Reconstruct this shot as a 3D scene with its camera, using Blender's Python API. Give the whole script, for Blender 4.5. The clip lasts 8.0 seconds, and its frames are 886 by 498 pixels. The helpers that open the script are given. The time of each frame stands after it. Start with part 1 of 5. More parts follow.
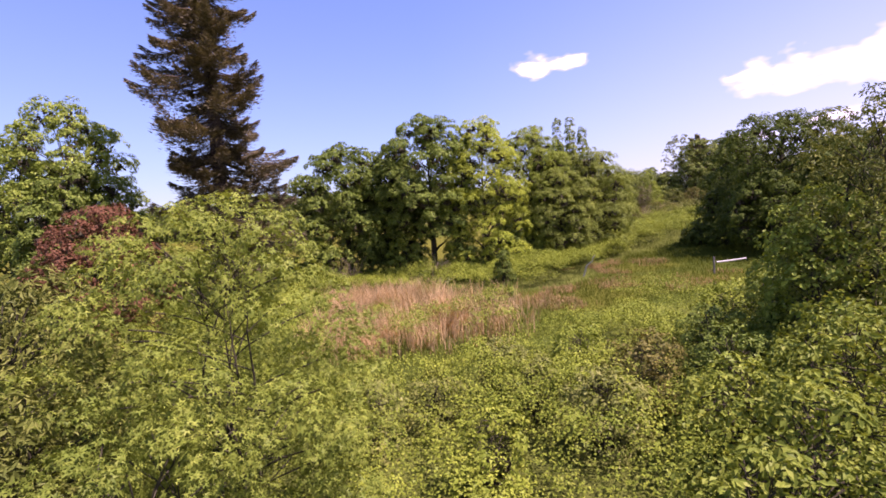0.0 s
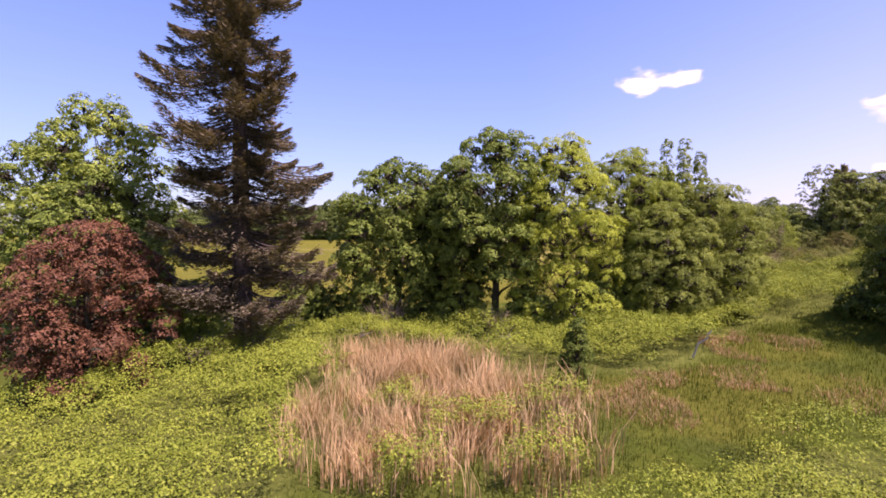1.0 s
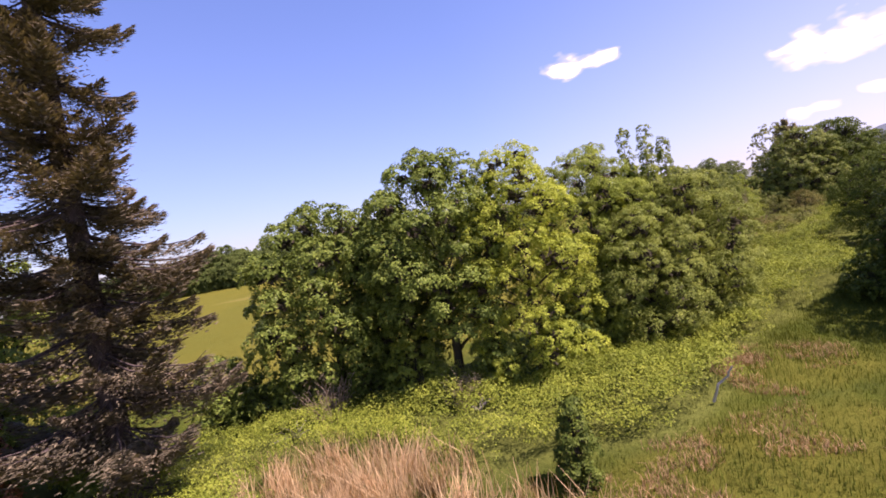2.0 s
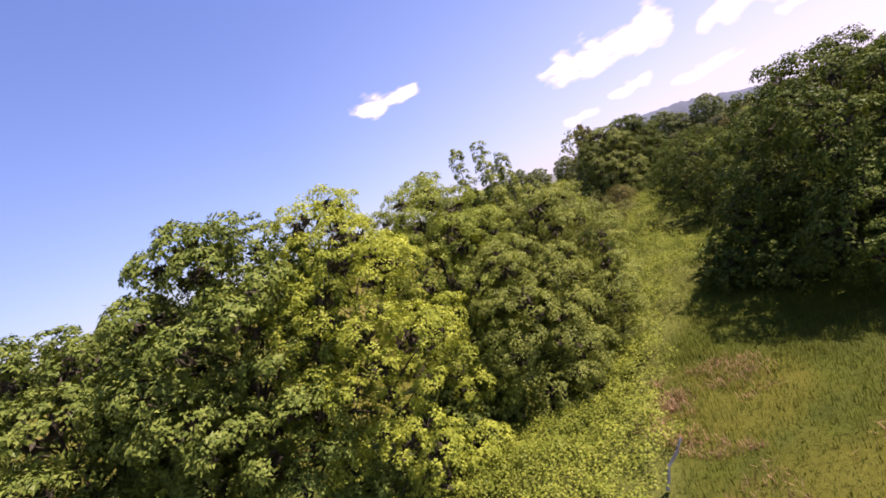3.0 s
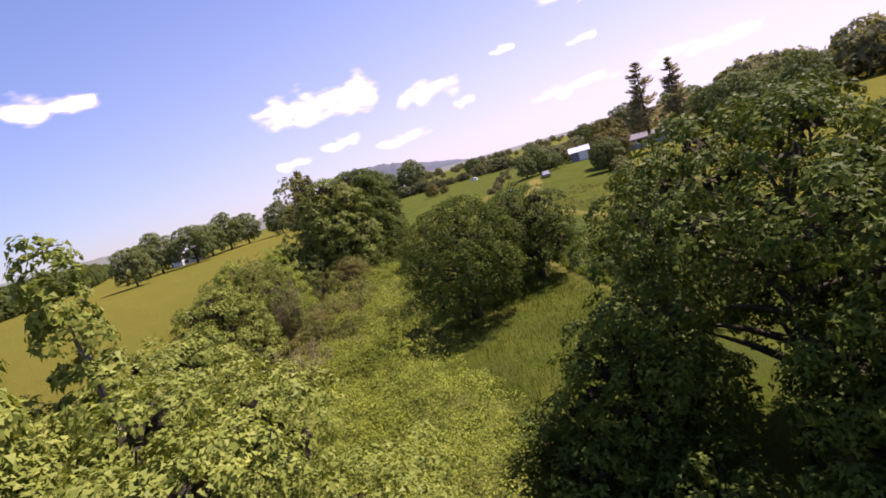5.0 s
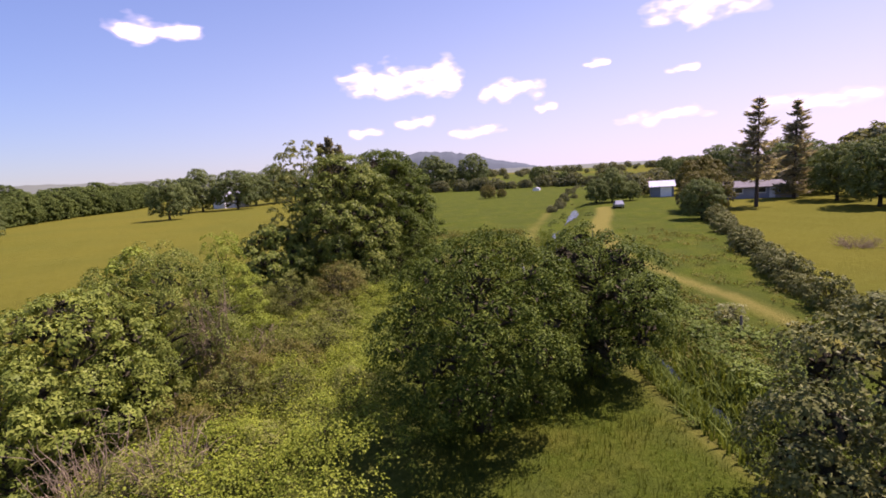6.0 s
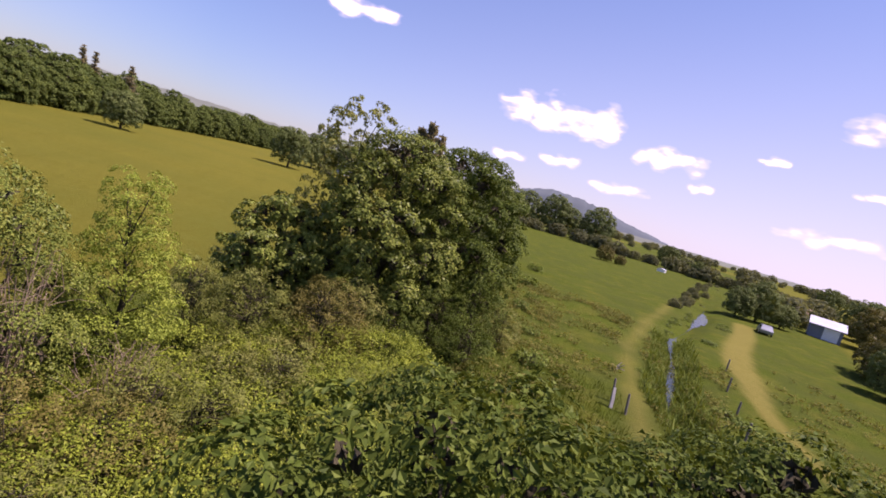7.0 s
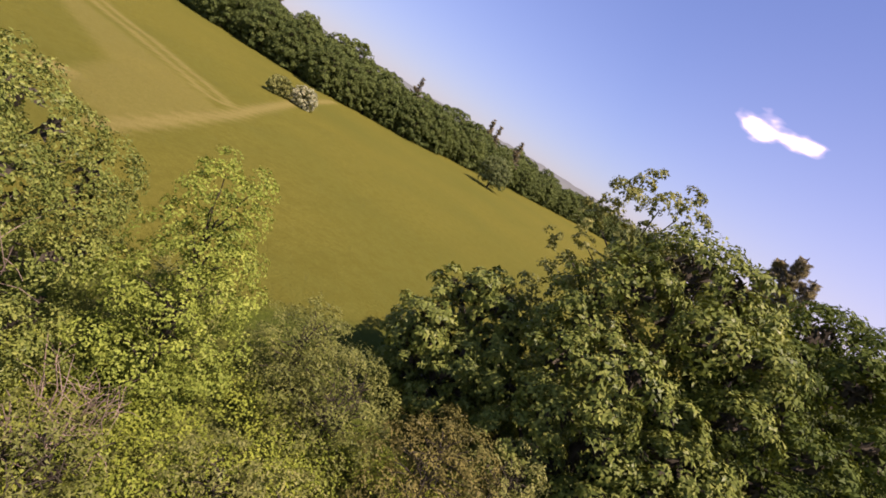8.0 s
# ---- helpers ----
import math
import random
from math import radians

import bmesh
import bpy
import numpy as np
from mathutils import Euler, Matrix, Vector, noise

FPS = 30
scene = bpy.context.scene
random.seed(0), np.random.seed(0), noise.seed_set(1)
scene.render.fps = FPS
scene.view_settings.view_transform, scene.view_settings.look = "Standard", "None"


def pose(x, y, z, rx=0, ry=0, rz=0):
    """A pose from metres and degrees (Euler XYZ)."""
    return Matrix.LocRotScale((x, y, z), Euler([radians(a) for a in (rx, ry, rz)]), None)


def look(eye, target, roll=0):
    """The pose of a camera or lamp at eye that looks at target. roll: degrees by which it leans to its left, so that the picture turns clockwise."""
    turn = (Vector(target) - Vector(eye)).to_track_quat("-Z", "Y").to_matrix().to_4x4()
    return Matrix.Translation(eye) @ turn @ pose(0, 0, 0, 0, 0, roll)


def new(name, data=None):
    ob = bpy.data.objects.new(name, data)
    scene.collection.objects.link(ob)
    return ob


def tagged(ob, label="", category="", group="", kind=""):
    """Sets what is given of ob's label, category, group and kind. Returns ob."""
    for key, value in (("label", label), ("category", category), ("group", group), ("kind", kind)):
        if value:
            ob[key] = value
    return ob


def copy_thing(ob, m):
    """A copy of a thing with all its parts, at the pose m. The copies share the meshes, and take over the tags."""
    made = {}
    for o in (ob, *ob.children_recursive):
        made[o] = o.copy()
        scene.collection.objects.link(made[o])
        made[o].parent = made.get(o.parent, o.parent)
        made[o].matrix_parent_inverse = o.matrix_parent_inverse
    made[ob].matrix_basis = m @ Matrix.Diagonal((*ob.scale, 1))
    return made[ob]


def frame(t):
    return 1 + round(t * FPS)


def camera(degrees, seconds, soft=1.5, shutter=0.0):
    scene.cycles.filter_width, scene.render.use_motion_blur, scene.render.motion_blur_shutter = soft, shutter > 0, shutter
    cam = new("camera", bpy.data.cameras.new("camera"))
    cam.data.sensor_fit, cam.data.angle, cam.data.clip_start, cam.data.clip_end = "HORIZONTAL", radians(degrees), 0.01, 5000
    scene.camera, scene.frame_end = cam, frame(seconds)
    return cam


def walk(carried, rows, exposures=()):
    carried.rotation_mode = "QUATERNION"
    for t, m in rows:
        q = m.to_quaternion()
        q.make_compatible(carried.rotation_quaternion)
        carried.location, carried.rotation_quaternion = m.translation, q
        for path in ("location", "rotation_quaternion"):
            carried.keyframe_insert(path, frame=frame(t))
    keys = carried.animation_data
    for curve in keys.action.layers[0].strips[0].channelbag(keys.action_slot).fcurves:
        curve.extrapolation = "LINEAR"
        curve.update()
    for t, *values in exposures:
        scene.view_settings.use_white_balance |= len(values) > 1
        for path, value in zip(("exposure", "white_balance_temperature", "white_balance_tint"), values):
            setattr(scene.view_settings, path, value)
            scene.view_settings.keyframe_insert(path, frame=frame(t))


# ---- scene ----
cam = camera(84.3, 8.0, 1.7)
PATH = [
    (0, (0.737, -4.465, 8.737), (0.756, -2.47, 8.586), -4.2),
    (0.5, (1.577, -0.842, 9.459), (1.403, 1.146, 9.315), -1.1),
    (1, (2.305, 3.084, 10.165), (1.975, 5.055, 10.075), 0.0),
    (1.2, (2.432, 4.677, 10.41), (2.066, 6.643, 10.369), -0.9),
    (2.3, (2.969, 11.441, 12.624), (2.968, 13.438, 12.525), -14.8),
    (2.5, (3.176, 12.994, 12.741), (3.314, 14.987, 12.645), -17.2),
    (3, (4.093, 16.962, 13.229), (4.57, 18.902, 13.128), -21.8),
    (3.5, (5.445, 20.879, 13.706), (6.263, 22.699, 13.579), -24.0),
    (4, (7.451, 24.887, 14.184), (8.574, 26.53, 13.985), -24.0),
    (4.5, (10.007, 28.833, 14.556), (11.365, 30.276, 14.284), -21.1),
    (4.7, (11.026, 30.16, 14.664), (12.441, 31.543, 14.368), -19.3),
    (5.8, (21.425, 37.928, 15.158), (22.77, 39.377, 14.854), -6.8),
    (6, (23.468, 39.551, 15.158), (24.777, 41.032, 14.855), -3.6),
    (6.5, (28.493, 43.841, 15.15), (29.703, 45.406, 14.851), 5.3),
    (7, (33.036, 48.441, 15.075), (34.006, 50.171, 14.816), 16.0),
    (7.5, (36.305, 53.166, 15.257), (36.805, 55.078, 14.949), 24.3),
    (8, (38.6, 57.24, 15.97), (38.29, 59.163, 15.525), 31.9),
]
walk(cam, [(t, look(eye, target, roll)) for t, eye, target, roll in PATH], [(0.0, 1.12, 6250, 54), (1.2, 1.10, 6250, 53), (3.0, 1.0, 6350, 48), (4.5, 0.89, 6380, 45), (6.0, 0.74, 6400, 45), (7.5, 0.67, 6350, 45), (8.0, 0.68, 6500, 48)])

# ---- light ----
SUN_AZ, SUN_EL = math.radians(-26.0), math.radians(60.0)      # direction to the sun, from +x towards +y
world = bpy.data.worlds.new("sky")
scene.world = world
world.use_nodes = True
wn = world.node_tree
sky = wn.nodes.new("ShaderNodeTexSky")
sky.sky_type = "NISHITA"
sky.sun_disc = False
sky.sun_elevation = SUN_EL
sky.sun_rotation = math.pi / 2 - SUN_AZ
sky.air_density, sky.dust_density, sky.ozone_density = 1.0, 0.4, 1.2
wn.nodes["Background"].inputs["Strength"].default_value = 0.112
# the haze evens out the brightness between horizon and zenith
bright = wn.nodes.new("ShaderNodeRGBToBW")
wn.links.new(sky.outputs[0], bright.inputs[0])
damp = wn.nodes.new("ShaderNodeMath")
damp.operation = "MULTIPLY_ADD"
wn.links.new(bright.outputs[0], damp.inputs[0])
damp.inputs[1].default_value, damp.inputs[2].default_value = 0.12, 1.0
even = wn.nodes.new("ShaderNodeVectorMath")
even.operation = "DIVIDE"
wn.links.new(sky.outputs[0], even.inputs[0])
wn.links.new(damp.outputs[0], even.inputs[1])
hue = wn.nodes.new("ShaderNodeVectorMath")
hue.operation = "MULTIPLY"
wn.links.new(even.outputs[0], hue.inputs[0])
hue.inputs[1].default_value = (0.84, 0.985, 1.13)
# pale haze low in the sky, thickest below the sun
toward = wn.nodes.new("ShaderNodeTexCoord").outputs["Generated"]
height = wn.nodes.new("ShaderNodeSeparateXYZ")
wn.links.new(toward, height.inputs[0])
low = wn.nodes.new("ShaderNodeMapRange")
wn.links.new(height.outputs["Z"], low.inputs["Value"])
for key, value in (("From Min", 0.0), ("From Max", 0.62), ("To Min", 1.0), ("To Max", 0.0)):
    low.inputs[key].default_value = value
curve = wn.nodes.new("ShaderNodeMath")
curve.operation = "POWER"
wn.links.new(low.outputs[0], curve.inputs[0])
curve.inputs[1].default_value = 1.8
side = wn.nodes.new("ShaderNodeVectorMath")
side.operation = "DOT_PRODUCT"
wn.links.new(toward, side.inputs[0])
side.inputs[1].default_value = (math.cos(SUN_AZ), math.sin(SUN_AZ), 0.0)
sunward = wn.nodes.new("ShaderNodeMapRange")
wn.links.new(side.outputs["Value"], sunward.inputs["Value"])
for key, value in (("From Min", -0.42), ("From Max", 0.94), ("To Min", 0.08), ("To Max", 1.0)):
    sunward.inputs[key].default_value = value
amount = wn.nodes.new("ShaderNodeMath")
amount.operation = "MULTIPLY"
wn.links.new(curve.outputs[0], amount.inputs[0])
wn.links.new(sunward.outputs[0], amount.inputs[1])
hazy = wn.nodes.new("ShaderNodeMix")
hazy.data_type = "RGBA"
wn.links.new(amount.outputs[0], hazy.inputs[0])
wn.links.new(hue.outputs[0], hazy.inputs[6])
hazy.inputs[7].default_value = (5.15, 5.1, 5.5, 1)
wn.links.new(hazy.outputs[2], wn.nodes["Background"].inputs["Color"])
sun = new("sun", bpy.data.lights.new("sun", "SUN"))
sun.data.energy, sun.data.angle, sun.data.color = 5.0, math.radians(0.5), (1.0, 0.95, 0.86)
sun_to = Vector((math.cos(SUN_AZ) * math.cos(SUN_EL), math.sin(SUN_AZ) * math.cos(SUN_EL), math.sin(SUN_EL)))
sun.matrix_world = look(sun_to * 300 + Vector((30, 40, 0)), (30, 40, 0))


# ---- materials ----
def material(name):
    m = bpy.data.materials.new(name)
    m.use_nodes = True
    nt = m.node_tree
    return m, nt, nt.nodes["Principled BSDF"], nt.nodes["Material Output"]


def node(nt, kind, **inputs):
    n = nt.nodes.new(kind)
    for key, value in inputs.items():
        n.inputs[key.replace("_", " ")].default_value = value
    return n


def ramp(nt, fac, stops):
    r = nt.nodes.new("ShaderNodeValToRGB")
    els = r.color_ramp.elements
    while len(els) < len(stops):
        els.new(0.5)
    for e, (at, c) in zip(els, stops):
        e.position, e.color = at, (*c, 1)
    nt.links.new(fac, r.inputs[0])
    return r.outputs[0]


def mixed(nt, fac, a, b, blend="MIX"):
    m = nt.nodes.new("ShaderNodeMix")
    m.data_type, m.blend_type = "RGBA", blend
    for sock, v in ((m.inputs[0], fac), (m.inputs[6], a), (m.inputs[7], b)):
        if hasattr(v, "is_linked"):
            nt.links.new(v, sock)
        else:
            sock.default_value = v if isinstance(v, float) else (*v, 1)
    return m.outputs[2]


def noise_of(nt, scale, detail=4.0, coords=None, rough=0.55):
    n = node(nt, "ShaderNodeTexNoise", Scale=scale, Detail=detail, Roughness=rough)
    if coords is None:
        coords = nt.nodes.new("ShaderNodeNewGeometry").outputs["Position"]
    nt.links.new(coords, n.inputs["Vector"])
    return n.outputs["Fac"]


def leaf_material(name, dark, mid, light, through_light=0.24, gloss=0.45, patch=0.5, shine=0.06):
    """Leaves: each leaf takes its own shade, and patches of the crown differ."""
    dark, mid, light = [tuple(a * b for a, b in zip(c, k)) for c, k in ((dark, (1.0, 0.88, 1.1)), (mid, (1.14, 1.0, 1.15)), (light, (1.16, 1.02, 1.15)))]
    m, nt, p, out = material(name)
    geo = nt.nodes.new("ShaderNodeNewGeometry")
    dark, light = [tuple(0.6 * a + 0.4 * b for a, b in zip(c, mid)) for c in (dark, light)]
    own = ramp(nt, geo.outputs["Random Per Island"], [(0.0, dark), (0.5, mid), (1.0, light)])
    spots = ramp(nt, noise_of(nt, patch, 3.0), [(0.32, (0.70, 0.74, 0.66)), (0.68, (1.22, 1.18, 1.1))])
    tufts = ramp(nt, noise_of(nt, patch * 4.2, 2.0), [(0.34, (0.8, 0.84, 0.8)), (0.66, (1.14, 1.12, 1.05))])
    col = mixed(nt, 0.8, mixed(nt, 0.8, own, spots, "MULTIPLY"), tufts, "MULTIPLY")
    nt.links.new(col, p.inputs["Base Color"])
    p.inputs["Roughness"].default_value = gloss
    p.inputs["Specular IOR Level"].default_value = shine
    tr = nt.nodes.new("ShaderNodeBsdfTranslucent")
    warm = mixed(nt, 1.0, col, (1.25, 1.15, 0.5), "MULTIPLY")
    nt.links.new(warm, tr.inputs["Color"])
    mix = nt.nodes.new("ShaderNodeMixShader")
    mix.inputs[0].default_value = through_light
    nt.links.new(p.outputs[0], mix.inputs[1])
    nt.links.new(tr.outputs[0], mix.inputs[2])
    nt.links.new(mix.outputs[0], out.inputs["Surface"])
    return m


def bark_material(name, dark, light):
    m, nt, p, out = material(name)
    pos = nt.nodes.new("ShaderNodeNewGeometry").outputs["Position"]
    mp = node(nt, "ShaderNodeMapping", Scale=(9.0, 9.0, 1.6))
    nt.links.new(pos, mp.inputs["Vector"])
    n = noise_of(nt, 1.0, 6.0, mp.outputs[0], 0.65)
    nt.links.new(ramp(nt, n, [(0.3, dark), (0.7, light)]), p.inputs["Base Color"])
    b = node(nt, "ShaderNodeBump", Strength=0.7, Distance=0.04)
    nt.links.new(n, b.inputs["Height"])
    nt.links.new(b.outputs[0], p.inputs["Normal"])
    p.inputs["Roughness"].default_value = 0.9
    p.inputs["Specular IOR Level"].default_value = 0.08
    return m


def plain_material(name, a, b, scale, rough=0.8, metal=0.0, bump=0.3, dist=0.02):
    m, nt, p, out = material(name)
    n = noise_of(nt, scale, 6.0)
    big = noise_of(nt, scale * 0.12, 3.0)
    col = mixed(nt, n, a, b)
    col = mixed(nt, 0.5, col, ramp(nt, big, [(0.3, (0.7, 0.7, 0.7)), (0.7, (1.2, 1.2, 1.2))]), "MULTIPLY")
    nt.links.new(col, p.inputs["Base Color"])
    p.inputs["Roughness"].default_value, p.inputs["Metallic"].default_value = rough, metal
    bp = node(nt, "ShaderNodeBump", Strength=bump, Distance=dist)
    nt.links.new(n, bp.inputs["Height"])
    nt.links.new(bp.outputs[0], p.inputs["Normal"])
    return m


OAK = leaf_material("oak_leaves", (0.066, 0.110, 0.016), (0.119, 0.183, 0.027), (0.201, 0.262, 0.046), 0.14)
OAK_DARK = leaf_material("dark_oak_leaves", (0.033, 0.057, 0.010), (0.074, 0.117, 0.017), (0.144, 0.195, 0.034), 0.18, 0.5, 0.5, 0.05)
GREY_OAK = leaf_material("grey_oak_leaves", (0.076, 0.098, 0.026), (0.133, 0.159, 0.044), (0.220, 0.235, 0.080), 0.10)
ASH = leaf_material("ash_leaves", (0.110, 0.172, 0.020), (0.200, 0.285, 0.036), (0.305, 0.380, 0.066), 0.26)
SPRING = leaf_material("spring_leaves", (0.098, 0.146, 0.023), (0.174, 0.240, 0.038), (0.276, 0.331, 0.068), 0.24)
SAGE = leaf_material("sage_leaves", (0.095, 0.129, 0.027), (0.163, 0.198, 0.042), (0.271, 0.286, 0.077), 0.14)
MAPLE = leaf_material("maple_leaves", (0.103, 0.158, 0.019), (0.171, 0.238, 0.032), (0.257, 0.308, 0.054), 0.28)
WILLOW = leaf_material("willow_leaves", (0.082, 0.110, 0.020), (0.139, 0.174, 0.033), (0.217, 0.244, 0.058), 0.14)
BRAMBLE = leaf_material("bramble_leaves", (0.101, 0.154, 0.015), (0.175, 0.241, 0.024), (0.272, 0.325, 0.042), 0.13, 0.45, 0.35)
BIGLEAF = leaf_material("bigleaf_maple_leaves", (0.062, 0.100, 0.016), (0.138, 0.192, 0.031), (0.246, 0.290, 0.058), 0.12, 0.4, 0.6, 0.08)
FIELD_MAPLE = leaf_material("field_maple_leaves", (0.106, 0.169, 0.022), (0.188, 0.269, 0.036), (0.306, 0.381, 0.062), 0.16)
PURPLE = leaf_material("purple_leaves", (0.076, 0.037, 0.017), (0.128, 0.065, 0.031), (0.200, 0.111, 0.053), 0.15)
BROWNISH = leaf_material("brownish_leaves", (0.081, 0.087, 0.018), (0.126, 0.128, 0.028), (0.187, 0.178, 0.045), 0.14)
NEEDLE = leaf_material("fir_needles", (0.078, 0.077, 0.044), (0.135, 0.127, 0.073), (0.225, 0.204, 0.114), 0.16, 0.6)
WOODLAND = leaf_material("woodland_leaves", (0.046, 0.080, 0.016), (0.088, 0.134, 0.026), (0.150, 0.198, 0.042), 0.20, 0.6, 0.08, 0.1)
# paler and greyer leaves: the haze of distance is put into their colour
HAZED_WOOD = leaf_material("hazed_leaves", (0.10, 0.125, 0.066), (0.155, 0.185, 0.092), (0.215, 0.245, 0.12), 0.45, 0.7, 0.05)
DRY_GRASS = leaf_material("dry_matted_grass", (0.215, 0.158, 0.070), (0.31, 0.230, 0.105), (0.40, 0.31, 0.15), 0.25, 0.7)
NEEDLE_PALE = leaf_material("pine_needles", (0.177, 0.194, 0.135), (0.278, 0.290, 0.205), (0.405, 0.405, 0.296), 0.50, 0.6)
WHITE_BLOOM = leaf_material("white_blossom", (0.16, 0.21, 0.06), (0.32, 0.37, 0.17), (0.48, 0.52, 0.30), 0.3)
REED = leaf_material("dry_reed", (0.30, 0.228, 0.098), (0.45, 0.350, 0.160), (0.60, 0.50, 0.255), 0.25, 0.6)
GRASS = leaf_material("meadow_grass", (0.058, 0.092, 0.011), (0.082, 0.118, 0.015), (0.126, 0.150, 0.026), 0.32, 0.8, 0.3, 0.04)
LUSH = leaf_material("lush_waterside_grass", (0.075, 0.118, 0.020), (0.118, 0.176, 0.030), (0.185, 0.245, 0.052), 0.3, 0.7, 0.3, 0.04)
TUFT = leaf_material("pale_meadow_tufts", (0.102, 0.119, 0.025), (0.143, 0.160, 0.036), (0.200, 0.208, 0.056), 0.30, 0.7, 0.3, 0.04)
BARK = bark_material("oak_bark", (0.030, 0.027, 0.014), (0.085, 0.072, 0.042))
BARK_PALE = bark_material("pale_bark", (0.13, 0.11, 0.09), (0.30, 0.27, 0.23))
BARK_FIR = bark_material("fir_bark", (0.045, 0.035, 0.03), (0.12, 0.09, 0.07))


# ---- terrain ----
def smooth01(v):
    v = np.clip(v, 0, 1)
    return v * v * (3 - 2 * v)


def waves(x, y, s, seed=0.0):
    """A cheap smooth unevenness between about -1 and 1, with lumps about s metres wide."""
    a = np.sin(x / s * 2.1 + seed) * np.cos(y / s * 1.7 - seed * 1.3)
    b = np.sin((x + 0.6 * y) / s * 3.7 + 1.7 * seed) * np.cos((y - 0.5 * x) / s * 3.1 + seed)
    c = np.sin((0.8 * x - y) / s * 6.9 + 0.3 * seed) * np.cos((x + 0.7 * y) / s * 6.1 - seed)
    return 0.5 * a + 0.32 * b + 0.18 * c


CREEK = [(33, 30), (38, 38), (43.5, 45.4), (47, 49.6), (56, 58), (62, 66.5), (71, 73), (80, 80), (88, 84), (105, 93), (150, 122), (230, 170)]
TRACK = [(46, 34), (50.5, 40), (54.2, 44.4), (56.4, 47.2), (59.6, 50.8), (61.6, 54.6), (64.6, 58.4), (70.2, 65), (82.6, 74.4), (90, 78.8), (103, 85.4), (112, 90.8)]
FIELD_TRACK = [(14, 80), (11.8, 86), (7.6, 98), (-8.2, 135.4), (-17, 161)]
FIELD_RUTS = [(-60, 123), (-15.4, 108.5), (3, 102)]
BANK_PATH = [(40.2, 43.4), (42.6, 47), (45.2, 50.4), (48.6, 55), (56.6, 64.5), (62.6, 70.4), (68.4, 75.8), (82, 84.8), (114, 104)]


def along(line, x, y):
    """The distance from (x, y) to a line of points."""
    best = np.full(np.shape(x), 1e9)
    for (ax, ay), (bx, by) in zip(line, line[1:]):
        dx, dy = bx - ax, by - ay
        t = np.clip(((x - ax) * dx + (y - ay) * dy) / (dx * dx + dy * dy), 0, 1)
        best = np.minimum(best, np.hypot(x - ax - t * dx, y - ay - t * dy))
    return best


def land(x, y):
    """The lie of the land without its small unevenness."""
    v = 2 + 0.035 * np.maximum(np.asarray(x, float) + y, -10)
    return np.where(v < 5, v, 5 + 1.6 * (1 - np.exp(-(np.maximum(v, 5) - 5) / 1.6)))


def ground_z(x, y):
    x, y = np.asarray(x, float), np.asarray(y, float)
    return land(x, y) + 0.16 * waves(x, y, 6.0) - 0.9 * np.exp(-(along(CREEK, x, y) / 1.3) ** 2)


def gz(x, y):
    return float(ground_z(np.array([x]), np.array([y]))[0])


def steps(parts):
    out = []
    for a, b, d in parts:
        out += list(np.arange(a, b, d))
    return np.array(out)


def inside(ellipses, x, y):
    """1 within any of the ellipses (cx, cy, rx, ry, turn in degrees), fading at their rims."""
    best = np.zeros(np.shape(x))
    for cx, cy, rx, ry, turn in ellipses:
        c, s = math.cos(math.radians(turn)), math.sin(math.radians(turn))
        u, v = ((x - cx) * c + (y - cy) * s) / rx, ((y - cy) * c - (x - cx) * s) / ry
        best = np.maximum(best, smooth01((1.15 - np.hypot(u, v) + 0.12 * waves(x, y, 3.0, cx)) / 0.3))
    return best


BRAMBLES = [(17, 40.2, 7, 3.2, 35), (24.5, 45.5, 5, 3.2, 50), (-6.5, 24.5, 4, 5, 0), (40.5, 67.5, 4.5, 3.6, 0), (-13, 17, 8.5, 10, 0), (0, 6.5, 7, 5, 0), (6.5, 12, 6, 4, 20), (-9, 30, 8, 4.5, 0), (3, 31.5, 9, 4.2, 10), (8.4, 31.2, 5.2, 3.2, 30),
            (12, 37, 6, 4, 45), (19, 46, 9, 4, 55), (25, 53, 7, 5, 60), (30, 59, 6, 8, 0), (35, 63, 5, 6, 0), (13, 15, 6, 5, 0)]
REEDS = [(0.6, 20.8, 4.6, 5.0, 10), (-2.6, 21.6, 4.2, 5.2, 12), (-3.6, 27.0, 4.8, 2.6, -8)]
DRY = [(12, 25.5, 7, 2.6, 5), (15.5, 31.5, 3.2, 2.4, 20), (9, 24, 4, 3, 0), (12.6, 33.4, 2.6, 1.3, 20)]


